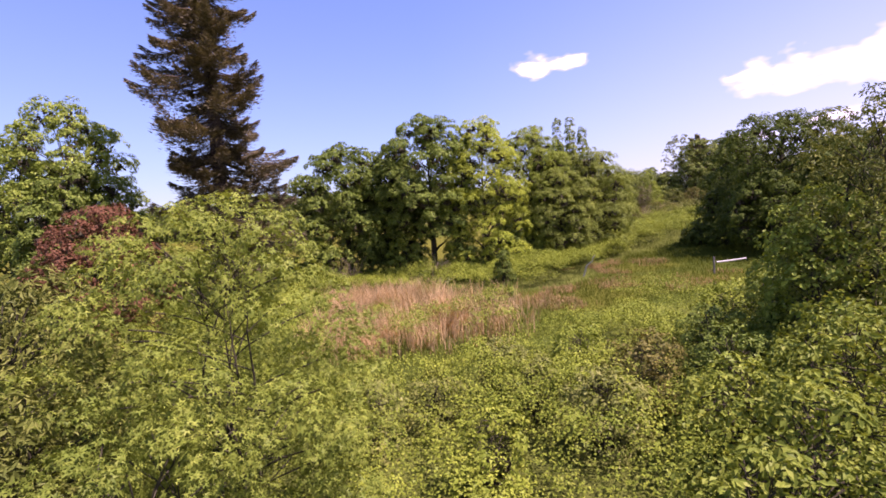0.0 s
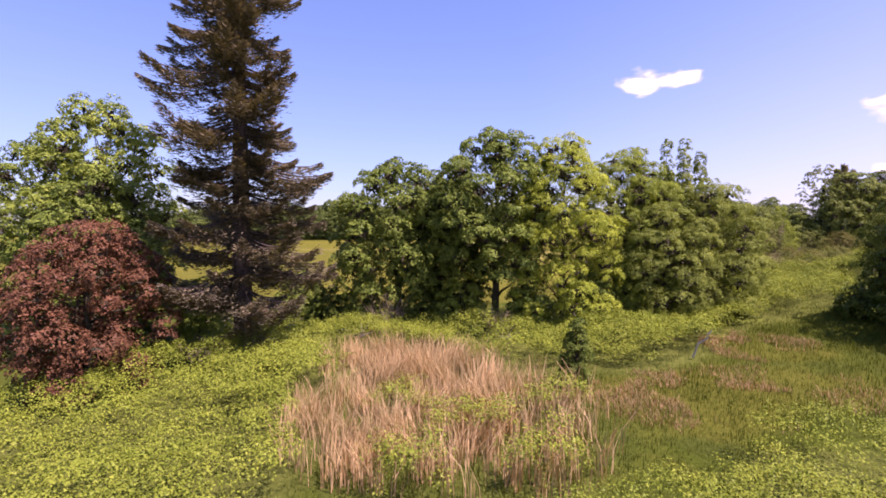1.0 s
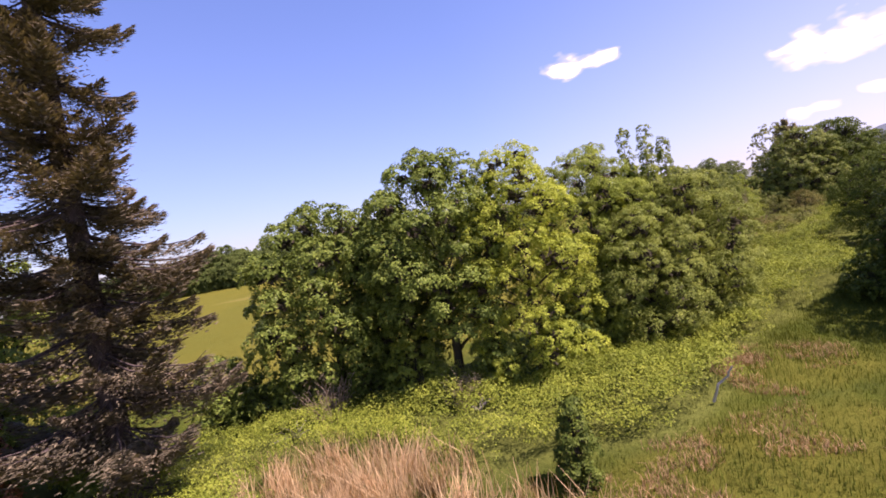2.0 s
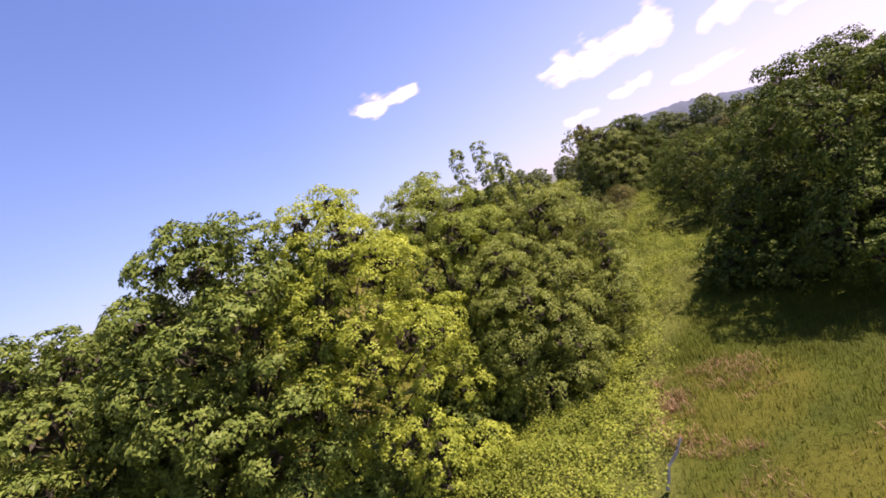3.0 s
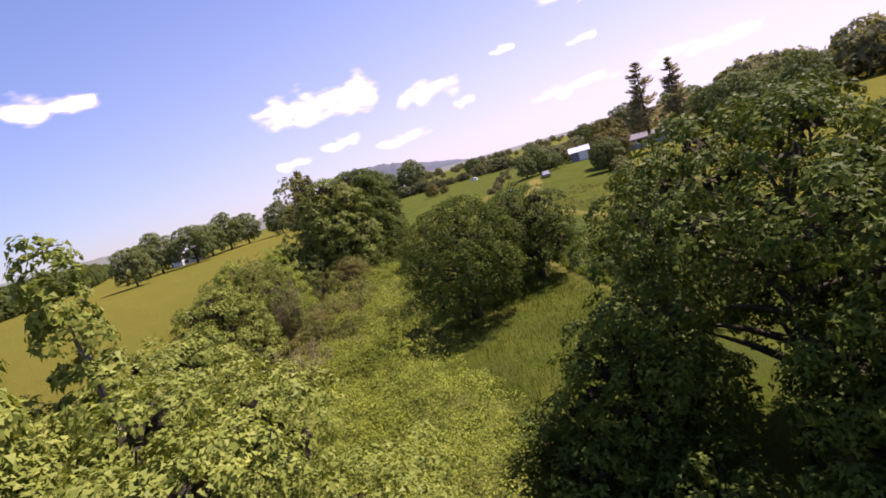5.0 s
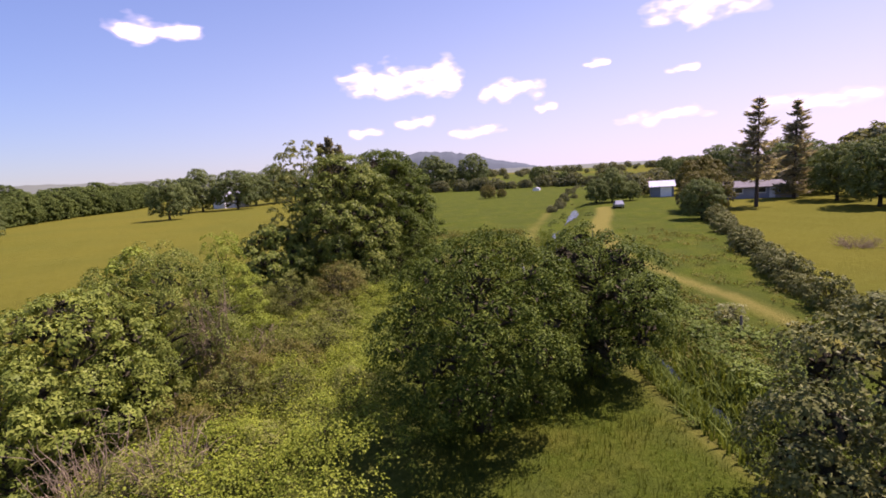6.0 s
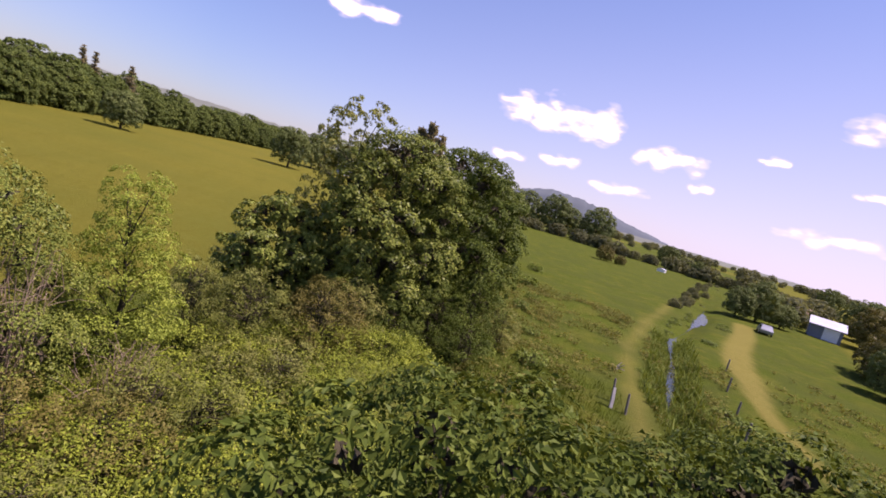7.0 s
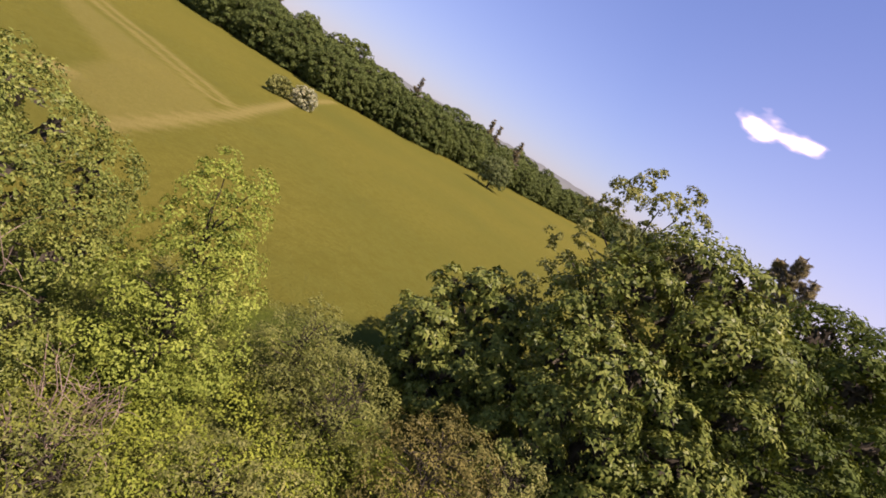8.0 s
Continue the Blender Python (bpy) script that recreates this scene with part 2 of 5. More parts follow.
def ground():
    xs = steps([(-4200, -600, 300), (-600, -150, 30), (-150, -30, 5), (-30, 112, 0.85), (112, 240, 4), (240, 700, 30), (700, 4300, 300)])
    ys = steps([(-4200, -300, 300), (-300, -40, 20), (-40, -6, 3), (-6, 165, 0.85), (165, 320, 4), (320, 800, 30), (800, 4300, 300)])
    gx, gy = np.meshgrid(xs, ys, indexing="ij")
    z = ground_z(gx, gy)
    far = smooth01((np.hypot(gx - 30, gy - 40) - 150) / 250)
    z = np.where(far > 0, land(gx, gy), z)
    n, m = gx.shape
    idx = np.arange(n * m).reshape(n, m)
    quads = np.stack([idx[:-1, :-1], idx[1:, :-1], idx[1:, 1:], idx[:-1, 1:]], -1).reshape(-1, 4)
    me = mesh_of("ground", np.stack([gx, gy, z], -1).reshape(-1, 3), quads, GROUND, True)
    x, y = gx.ravel(), gy.ravel()
    # cover: red = dry olive pasture, green = leaf litter under thickets, blue = mown or worn strip
    edge = [(-400, 40), (-20, 44), (6, 46), (16, 55), (27, 70), (37, 80), (48, 92), (80, 130), (140, 230), (260, 500), (400, 900)]
    right = np.interp(y, [p[1] for p in edge], [p[0] for p in edge])
    pasture = smooth01((right - x + 1.2 * waves(x, y, 7.0)) / 2.5) * smooth01((y - 43) / 3)
    hedge_u = (y - 40) - 0.55 * (x - 47)
    lawn = smooth01((-hedge_u - 1.0) / 2) * smooth01((x - 46) / 3) * 0.85
    dry = np.maximum(np.maximum(pasture, lawn), 0.75 * inside(DRY, x, y))
    far = np.hypot(x - 25, y - 40)
    strips = (np.sin(x / 55 + 1.3 * np.sin(y / 140)) * np.sin(y / 70 + 0.5) > 0.15) * smooth01((far - 300) / 60)
    dry = np.maximum(dry, 0.85 * strips)
    litter = np.maximum(inside(BRAMBLES, x, y), 0.8 * inside(REEDS, x, y))
    worn = np.maximum(0.75 * smooth01((np.interp(x, [60, 66, 80], [0.95, 0.7, 1.75]) - along(TRACK, x, y)) / 0.7), 0.42 * smooth01((1.15 + 0.5 * waves(x, y, 3.0, 8.0) - along(BANK_PATH, x, y)) / 1.2))
    lower = np.interp(x, [-60, -19.3, -1.3, 6.3, 12], [120, 100.9, 92.3, 82.4, 81])
    upper = np.interp(x, [-60, -25.7, 5.5, 7.6, 11.8, 12.5], [119, 108.8, 99.4, 97.9, 85.9, 80])
    crop = smooth01((y - lower) / 1.0) * smooth01((upper - y) / 1.0)
    worn = np.maximum(worn, 0.4 * crop)
    worn = np.maximum(worn, smooth01((1.7 - np.hypot(x - 4.6, y - 84.2)) / 0.7))
    worn = np.maximum(worn, 0.8 * smooth01((0.9 - np.abs(along(FIELD_RUTS, x, y) - 1.2)) / 0.6))
    worn = np.maximum(worn, smooth01((1.1 - along(FIELD_TRACK, x, y)) / 0.8))
    col = np.stack([dry, litter, worn, np.ones_like(x)], -1).astype(np.float32)
    att = me.color_attributes.new("cover", "FLOAT_COLOR", "POINT")
    att.data.foreach_set("color", col.ravel())
    return tagged(new("ground", me), "rolling meadow ground with green grass and dry olive pasture", "ground", kind="structure")


def ground_material():
    m, nt, p, out = material("ground_cover")
    att = nt.nodes.new("ShaderNodeAttribute")
    att.attribute_name = "cover"
    sep = nt.nodes.new("ShaderNodeSeparateColor")
    nt.links.new(att.outputs["Color"], sep.inputs[0])
    fine, mid, big = noise_of(nt, 5.0, 8.0, None, 0.7), noise_of(nt, 0.45, 5.0), noise_of(nt, 0.035, 4.0)
    green = ramp(nt, fine, [(0.3, (0.041, 0.060, 0.006)), (0.5, (0.062, 0.084, 0.009)), (0.7, (0.090, 0.107, 0.016))])
    green = mixed(nt, ramp(nt, mid, [(0.45, (0, 0, 0)), (0.7, (0.7, 0.7, 0.7))]), green, (0.115, 0.112, 0.018))
    green = mixed(nt, ramp(nt, noise_of(nt, 0.22, 7.0, None, 0.72), [(0.42, (0.9, 0.9, 0.9)), (0.56, (0, 0, 0))]), green, (0.060, 0.076, 0.013))
    olive = ramp(nt, fine, [(0.3, (0.108, 0.102, 0.013)), (0.55, (0.140, 0.130, 0.018)), (0.75, (0.170, 0.157, 0.027))])
    olive = mixed(nt, ramp(nt, big, [(0.38, (0, 0, 0)), (0.66, (0.7, 0.7, 0.7))]), olive, (0.098, 0.106, 0.016))
    olive = mixed(nt, ramp(nt, noise_of(nt, 1.3, 6.0, None, 0.7), [(0.42, (0, 0, 0)), (0.66, (0.75, 0.75, 0.75))]), olive, (0.105, 0.098, 0.012))
    litter = ramp(nt, fine, [(0.3, (0.07, 0.085, 0.016)), (0.7, (0.15, 0.165, 0.032))])
    worn = ramp(nt, fine, [(0.3, (0.165, 0.145, 0.030)), (0.7, (0.24, 0.20, 0.054))])
    col = mixed(nt, sep.outputs[0], green, olive)
    col = mixed(nt, sep.outputs[2], col, worn)
    col = mixed(nt, sep.outputs[1], col, litter)
    nt.links.new(col, p.inputs["Base Color"])
    p.inputs["Roughness"].default_value = 0.95
    p.inputs["Specular IOR Level"].default_value = 0.02
    b = node(nt, "ShaderNodeBump", Strength=0.9, Distance=0.18)
    nt.links.new(fine, b.inputs["Height"])
    nt.links.new(b.outputs[0], p.inputs["Normal"])
    return m


def mesh_of(name, verts, faces, mat, smooth=False):
    """A mesh from arrays: verts (n, 3) and faces (m, 3 or 4)."""
    verts, faces = np.asarray(verts, np.float32), np.asarray(faces, np.int32)
    me = bpy.data.meshes.new(name)
    k = faces.shape[1]
    me.vertices.add(len(verts))
    me.vertices.foreach_set("co", verts.ravel())
    me.loops.add(faces.size)
    me.loops.foreach_set("vertex_index", faces.ravel())
    me.polygons.add(len(faces))
    me.polygons.foreach_set("loop_start", np.arange(0, faces.size, k, dtype=np.int32))
    me.polygons.foreach_set("use_smooth", np.full(len(faces), smooth))
    me.update(calc_edges=True)
    me.materials.append(mat)
    return me


GROUND = ground_material()
ground()


# ---- foliage ----
def unit(v):
    return v / np.maximum(np.linalg.norm(v, axis=-1, keepdims=True), 1e-6)


def leaf_quads(at, normal, size, rng, narrow=0.62, out=None):
    """Folded leaves: four corners each, at the points, facing the normals."""
    n = len(at)
    side = unit(np.cross(normal, rng.normal(size=(n, 3)) if out is None else -out))
    length = unit(np.cross(side, normal))
    s = size[:, None]
    fold = normal * s * 0.16
    v = np.stack([at - length * s * 0.5, at + side * s * 0.5 * narrow + fold, at + length * s * 0.5, at - side * s * 0.5 * narrow + fold], 1)
    return v.reshape(-1, 3), np.arange(4 * n, dtype=np.int32).reshape(-1, 4)


def leaf_tris(at, normal, size, out, narrow=0.62):
    """Plain pointed leaves of three corners, for crowns that stay further off."""
    n = len(at)
    side, length = np.cross(out, normal), out
    s = size[:, None]
    v = np.stack([at - length * s * 0.4 - side * s * 0.5 * narrow, at - length * s * 0.4 + side * s * 0.5 * narrow, at + length * s * 0.6], 1)
    return v.reshape(-1, 3), np.arange(3 * n, dtype=np.int32).reshape(-1, 3)


def on_ball(n, rng):
    return unit(rng.normal(size=(n, 3)))


def domes(c, axis, radius, per, rng):
    """Places, normals and directions of leaves that shingle rounded tufts at the points c, open along their axes."""
    n = len(c)
    b = on_ball(n * per, rng).reshape(n, per, 3)
    lift = (b * axis[:, None]).sum(2, keepdims=True)
    b = unit(b + axis[:, None] * np.where(lift < 0.1, -1.7 * lift + 0.25, 0.0))
    o = b * (radius[:, None] * (0.5 + 0.55 * rng.random((n, per)) ** 0.6))[..., None]
    o -= axis[:, None] * (o * axis[:, None]).sum(2, keepdims=True) * 0.15
    nor = unit(b * 0.65 + axis[:, None] * 0.5 + rng.normal(size=(n, per, 3)) * 0.34)
    out = b - 0.75 * axis[:, None] + rng.normal(size=(n, per, 3)) * 0.35
    out = unit(out - nor * (out * nor).sum(2, keepdims=True))
    return (c[:, None] + o).reshape(-1, 3), nor.reshape(-1, 3), out.reshape(-1, 3)


def star_leaves(at, normal, size, out):
    """Lobed leaves of three folded blades that spread from the stalk."""
    n = len(at)
    side = np.cross(out, normal)
    s = size[:, None]
    foot = at - out * s * 0.35
    rows = []
    for turn, long in ((-0.95, 0.82), (0.0, 1.05), (0.95, 0.82)):
        ahead = out * math.cos(turn) + side * math.sin(turn) - normal * 0.12 * abs(turn)
        across = side * math.cos(turn) - out * math.sin(turn)
        mid = foot + ahead * s * 0.2
        rows.append(np.stack([mid + across * s * 0.17, mid - across * s * 0.17, foot + ahead * s * long], 1))
    return np.stack(rows, 1).reshape(-1, 3), np.arange(9 * n, dtype=np.int32).reshape(-1, 3)


def crown_leaves(lobes, clumps, per, leaf, rng, clump_r=0.42, narrow=0.62, fine=False):
    """Leaves in rounded tufts, set apart on the outside of a crown made of lobes (x, y, z, radius, flatness)."""
    L = np.array(lobes)
    S = np.stack([L[:, 3], L[:, 3], L[:, 3] * L[:, 4]], 1)
    share = L[:, 3] ** 2 / (L[:, 3] ** 2).sum()
    pick = rng.choice(len(L), clumps * 6, p=share)
    d = on_ball(len(pick), rng)
    d[:, 2] = np.where((d[:, 2] < -0.1) & (rng.random(len(d)) < 0.85), -d[:, 2], d[:, 2])
    far = 1 - 0.3 * rng.random(len(pick)) + np.where(rng.random(len(pick)) < 0.1, 0.3 * rng.random(len(pick)), 0.0)
    c = L[pick, :3] + d * S[pick] * far[:, None]
    q = np.linalg.norm((c[:, None, :] - L[None, :, :3]) / S[None], axis=2)
    c, d = c[~(q < 0.7).any(1)], d[~(q < 0.7).any(1)]
    # one tuft to each cell keeps the tufts apart
    cell = np.floor(c / (1.6 * clump_r) + rng.random(3)).astype(np.int64)
    _, first = np.unique(cell[:, 0] * 1000003 + cell[:, 1] * 10007 + cell[:, 2], return_index=True)
    first = np.sort(first)[:int(clumps * 1.3)]
    c, d = c[first], d[first]
    n = len(c)
    at, nor, out = domes(c, unit(d * 0.85 + np.array([0, 0, 0.5])), clump_r * (0.62 + 0.62 * rng.random(n)), per, rng)
    size = leaf * (0.6 + 0.7 * rng.random(n * per))
    if fine == "star":
        return star_leaves(at, nor, size * 1.05, out)
    return leaf_quads(at, nor, size * 1.1, rng, narrow, out) if fine else leaf_tris(at, nor, size * 1.15, out, narrow * 1.15)


def shade_plates(lobes, rng, each=11):
    """Dark bark plates inside each lobe, standing in for the crown's inner shade."""
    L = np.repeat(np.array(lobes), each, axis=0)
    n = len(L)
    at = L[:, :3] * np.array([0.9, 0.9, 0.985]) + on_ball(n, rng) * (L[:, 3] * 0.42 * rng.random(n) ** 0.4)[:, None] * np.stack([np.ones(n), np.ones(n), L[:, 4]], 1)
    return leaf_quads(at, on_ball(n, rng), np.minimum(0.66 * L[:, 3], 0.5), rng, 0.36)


def tube(points, radii, sides=7):
    """Corners and faces of a tapered tube along points."""
    pts = np.array(points, float)
    t = unit(np.gradient(pts, axis=0))
    a = unit(np.cross(t, np.array([0.31, 0.17, 0.93]) if abs(t[0, 2]) < 0.9 else np.array([1.0, 0.2, 0.0])))
    b = np.cross(t, a)
    ang = np.linspace(0, 2 * math.pi, sides, endpoint=False)
    ring = pts[:, None] + np.array(radii)[:, None, None] * (np.cos(ang)[None, :, None] * a[:, None] + np.sin(ang)[None, :, None] * b[:, None])
    i = np.arange(len(pts) - 1)[:, None] * sides + np.arange(sides)[None]
    j = np.arange(len(pts) - 1)[:, None] * sides + (np.arange(sides) + 1)[None] % sides
    return ring.reshape(-1, 3), np.stack([i, j, j + sides, i + sides], -1).reshape(-1, 4)


def join(pieces):
    vs, fs, k = [], [], 0
    for v, f in pieces:
        vs.append(v)
        fs.append(f + k)
        k += len(v)
    return np.concatenate(vs), np.concatenate(fs)


def limb(a, b, r0, r1, rng, sag=0.12, n=6, sides=6):
    a, b = np.array(a, float), np.array(b, float)
    t = np.linspace(0, 1, n)[:, None]
    bend = np.linalg.norm(b - a) * sag
    wig = rng.normal(size=(n, 3)) * bend * 0.25
    wig[0] = wig[-1] = 0
    return tube(a + (b - a) * t + np.array([0, 0, 1]) * bend * np.sin(math.pi * t) + wig, np.linspace(r0, r1, n), sides)


def part(name, me, parent, label=""):
    ob = new(name, me)
    ob.parent = parent
    return tagged(ob, label)


def envelope_lobes(r, z0, z1, count, rng, lobe=0.42, shape="round", flat=0.85):
    """Lobes that fill a crown from height z0 to z1 with greatest radius r."""
    out = []
    if shape in ("round", "dome"):
        near = r * lobe * 0.82
        count = int(min(130, max(count * 0.8, 0.9 * r * (z1 - z0 + r) * 2 * math.pi * 0.7 / (math.pi * near * near))))
    for i in range(count):
        f = (i + 0.5) / count
        f = min(max(f + rng.normal() * 0.03, 0.02), 0.99)
        if shape == "round":
            w = math.sqrt(max(0.05, 1 - (abs(f - 0.42) / 0.6) ** 2.3))
        elif shape == "cone":
            w = 1.0 - 0.8 * f
        elif shape == "column":
            w = (0.62 + 0.38 * math.sin(math.pi * min(1.0, 1.15 * f + 0.1))) * (1.0 - 0.35 * f ** 3)
        else:
            w = math.sqrt(max(0.05, 1 - f ** 2))
        a = i * 2.39996 + rng.normal() * 0.3
        k = 0.9 + 0.16 * rng.random() if rng.random() < 0.8 else 0.35 + 0.5 * rng.random()
        if shape == "column":
            k = 0.55 + 0.45 * rng.random()
        lr = r * lobe * (0.6 + 0.6 * rng.random()) * (0.62 + 0.38 * w)
        tall = flat
        if shape == "cone":
            lr, tall = r * (0.8 - 0.55 * f), 2.0
            k = 0.3
        d = max(0.0, r * w - lr * 0.75) * k
        out.append((math.cos(a) * d, math.sin(a) * d, z0 + (z1 - z0 - 0.9 * lr * tall) * f + 0.2 * lr, lr, tall))
    return out


def broadleaf(name, label, x, y, top, r, mat, seed, clumps=800, per=30, leaf=0.2, bottom=0.22, shape="round", lobe=0.26, count=34,
              bark=None, trunk_r=0.26, lean=(0, 0), clump_r=0.36, squash=1.0, category="tree", group="", base=None, stems=1, narrow=0.62, flat=0.78, fine=False, tangle=None):
    """A broadleaf tree or tall shrub: trunk with limbs, and a crown of leaf sprays."""
    rng = np.random.default_rng(seed)
    # tangle: dark plates per lobe, added to blacken the gaps between tufts
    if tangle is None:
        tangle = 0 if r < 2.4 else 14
    z = gz(x, y) - 0.1 if base is None else base
    h = top - z
    root = new(name)
    root.location = (x, y, z)
    tagged(root, label, category, group)
    lobes = [(a * squash + lean[0] * c / h, b + lean[1] * c / h, c, d, e) for a, b, c, d, e in envelope_lobes(r, h * bottom, h, count, rng, lobe, shape, flat)]
    v, f = crown_leaves(lobes, clumps, per, leaf, rng, clump_r, narrow, fine)
    wood = []
    for s in range(stems):
        off = np.array([rng.normal() * 0.3, rng.normal() * 0.3, 0]) if stems > 1 else np.zeros(3)
        pts = [off + np.array([lean[0] * t + rng.normal() * 0.1 * t, lean[1] * t + rng.normal() * 0.1 * t, h * 0.78 * t]) for t in np.linspace(0, 1, 8)]
        pts[0][2] = -0.3
        wood.append(tube(pts, trunk_r * np.array([1.35, 1.0, 0.9, 0.78, 0.62, 0.45, 0.3, 0.12]), 9))
        for lo in lobes[s::max(stems, len(lobes) // 26)]:
            t = min(0.9, max(0.2, (lo[2] / h - 0.12) / 0.78))
            k = t * 7
            i = min(6, int(k))
            a = pts[i] + (pts[i + 1] - pts[i]) * (k - i)
            wood.append(limb(a, np.array(lo[:3]) * np.array([0.72, 0.72, 0.97]), trunk_r * (0.5 - 0.32 * t), 0.015, rng, 0.05, 5, 4))
    # the shade plates join the trunk mesh and take its bark colour
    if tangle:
        wood.append(shade_plates(lobes, rng, tangle))
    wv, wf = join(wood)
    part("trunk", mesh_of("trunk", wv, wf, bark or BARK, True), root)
    part("crown", mesh_of("crown", v, f, mat), root)
    return root


PALE_ASH = leaf_material("pale_ash_leaves", (0.182, 0.257, 0.025), (0.296, 0.399, 0.041), (0.433, 0.513, 0.073), 0.34)
# the row of trees beyond the reeds
broadleaf("oak_tree", "broad green oak with low boughs at the row's end", -7.0, 38.3, 14.8, 4.9, OAK, 11, 900, per=46, clump_r=0.42, leaf=0.15, bottom=0.14, count=40)
broadleaf("oak_tree", "tall dark green oak with bare lower limbs", 0.4, 36.0, 16.4, 4.2, OAK, 12, 1000, per=48, clump_r=0.4, leaf=0.135, bottom=0.26, count=44)
broadleaf("oak_tree", "dark middling oak between two taller oaks", -3.0, 39.0, 14.4, 3.4, OAK_DARK, 10, 650, leaf=0.16, bottom=0.1, count=32)
broadleaf("ash_tree", "tall yellow-green ash with feathery leaf sprays", 4.7, 35.2, 15.9, 3.5, PALE_ASH, 113, 1250, per=56, clump_r=0.3, leaf=0.082, bottom=0.03, count=42, trunk_r=0.18)
broadleaf("ash_tree", "bright yellow-green ash in the tree row", 9.2, 39.0, 15.5, 3.8, ASH, 214, 1500, per=70, clump_r=0.29, leaf=0.07, bottom=0.03, count=44, trunk_r=0.18)
SPIRES = "spires of the cottonwood"
for i, (x, y, top) in enumerate(((12.3, 40.7, 16.1), (13.2, 39.7, 15.9), (14.6, 40.8, 15.4), (10.4, 40.6, 15.4), (11.4, 46.0, 16.0))):
    broadleaf("cottonwood_tree", "slender upright cottonwood with a thin pointed top", x, y, top + 0.4, 1.1, SPRING, 60 + i, 330, per=46, leaf=0.1, bottom=0.25, shape="cone", count=28, trunk_r=0.12, bark=BARK_PALE, group=SPIRES, clump_r=0.24)
broadleaf("willow_tree", "rounded sage-green willow at the row's edge", 14.2, 39.6, 13.4, 4.3, SPRING, 16, 1800, per=70, leaf=0.068, clump_r=0.28, bottom=0.03, count=48, stems=3, trunk_r=0.18)
broadleaf("ash_tree", "bushy pale ash below the cottonwood spires", 12.0, 41.6, 14.2, 3.3, ASH, 28, 1100, per=66, leaf=0.072, clump_r=0.29, bottom=0.05, count=32)
broadleaf("ash_tree", "sage-green ash at the back of the row", 16.4, 45.6, 12.6, 3.0, SPRING, 29, 650, per=56, leaf=0.1, bottom=0.05, count=30)
broadleaf("willow_tree", "low pale willow spilling over the brambles", 11.2, 36.8, 11.6, 3.1, SPRING, 17, 950, per=64, leaf=0.072, clump_r=0.28, bottom=0.03, count=28, stems=3, trunk_r=0.14)
broadleaf("willow_tree", "pale grey-green willow with loose twigs", 20.5, 51.5, 8.8, 2.5, SPRING, 18, 504, per=44, leaf=0.12, bottom=0.03, count=24, stems=4, trunk_r=0.1)
broadleaf("ash_tree", "pale yellowish ash standing in brambles", 27.0, 64.4, 12.6, 1.9, ASH, 19, 400, per=40, leaf=0.12, bottom=0.12, shape="column", count=22, trunk_r=0.12)
UNDER = "bushes under the tree row"
for i, (x, y, top, r) in enumerate(((-9.0, 36.6, 6.6, 1.7), (-5.0, 36.6, 6.0, 1.5), (-2.0, 35.8, 6.8, 1.6), (2.6, 34.6, 6.6, 1.5), (6.4, 35.8, 7.4, 1.7), (8.6, 37.2, 7.2, 1.7), (11.2, 38.2, 7.6, 1.8), (-11.5, 36.2, 5.8, 1.5), (-19.4, 33.0, 6.6, 1.9), (-14.2, 37.6, 6.8, 1.9))):
    broadleaf("row_bush", "dark leafy bush under the tree row", x, y, top, r, (OAK, OAK_DARK, ASH)[i % 3], 140 + i, 200, per=24, leaf=0.17, bottom=0.02, count=20, stems=4, trunk_r=0.05, category="bush", group=UNDER, clump_r=0.34)
# great oaks of the meadow
broadleaf("oak_tree", "great dark oak spreading over its own shade", 28.0, 34.0, 14.3, 5.3, OAK_DARK, 21, 1000, per=60, leaf=0.125, bottom=0.3, count=50, trunk_r=0.42, clump_r=0.48)
broadleaf("oak_tree", "dark oak crowding against a greater oak", 31.6, 30.6, 12.2, 4.1, OAK_DARK, 26, 800, per=44, leaf=0.13, bottom=0.26, count=44, trunk_r=0.36)
broadleaf("oak_tree", "low spreading oak in front of the great oak", 25.2, 31.0, 9.6, 3.3, OAK_DARK, 39, 560, per=44, leaf=0.12, bottom=0.24, count=28, trunk_r=0.2)
broadleaf("oak_tree", "low dark oak with boughs near the ground", 26.6, 38.4, 9.2, 2.6, OAK_DARK, 27, 504, per=44, leaf=0.12, bottom=0.16, count=24, trunk_r=0.2)
broadleaf("oak_tree", "dark green oak with a dense rounded crown", 36.4, 52.4, 12.7, 3.9, OAK_DARK, 22, 1500, per=60, leaf=0.115, tangle=6, bottom=0.16, count=36, trunk_r=0.34, clump_r=0.44, fine=True)
broadleaf("oak_tree", "dark green oak with a bare forked trunk", 43.2, 51.8, 12.2, 3.6, OAK_DARK, 23, 1000, per=60, leaf=0.105, bottom=0.16, count=36, trunk_r=0.34, stems=2, clump_r=0.44)
broadleaf("oak_tree", "grey-green oak beside the creek", 38.8, 40.2, 11.5, 3.5, GREY_OAK, 24, 800, per=56, leaf=0.105, bottom=0.08, count=32, trunk_r=0.3, clump_r=0.42)
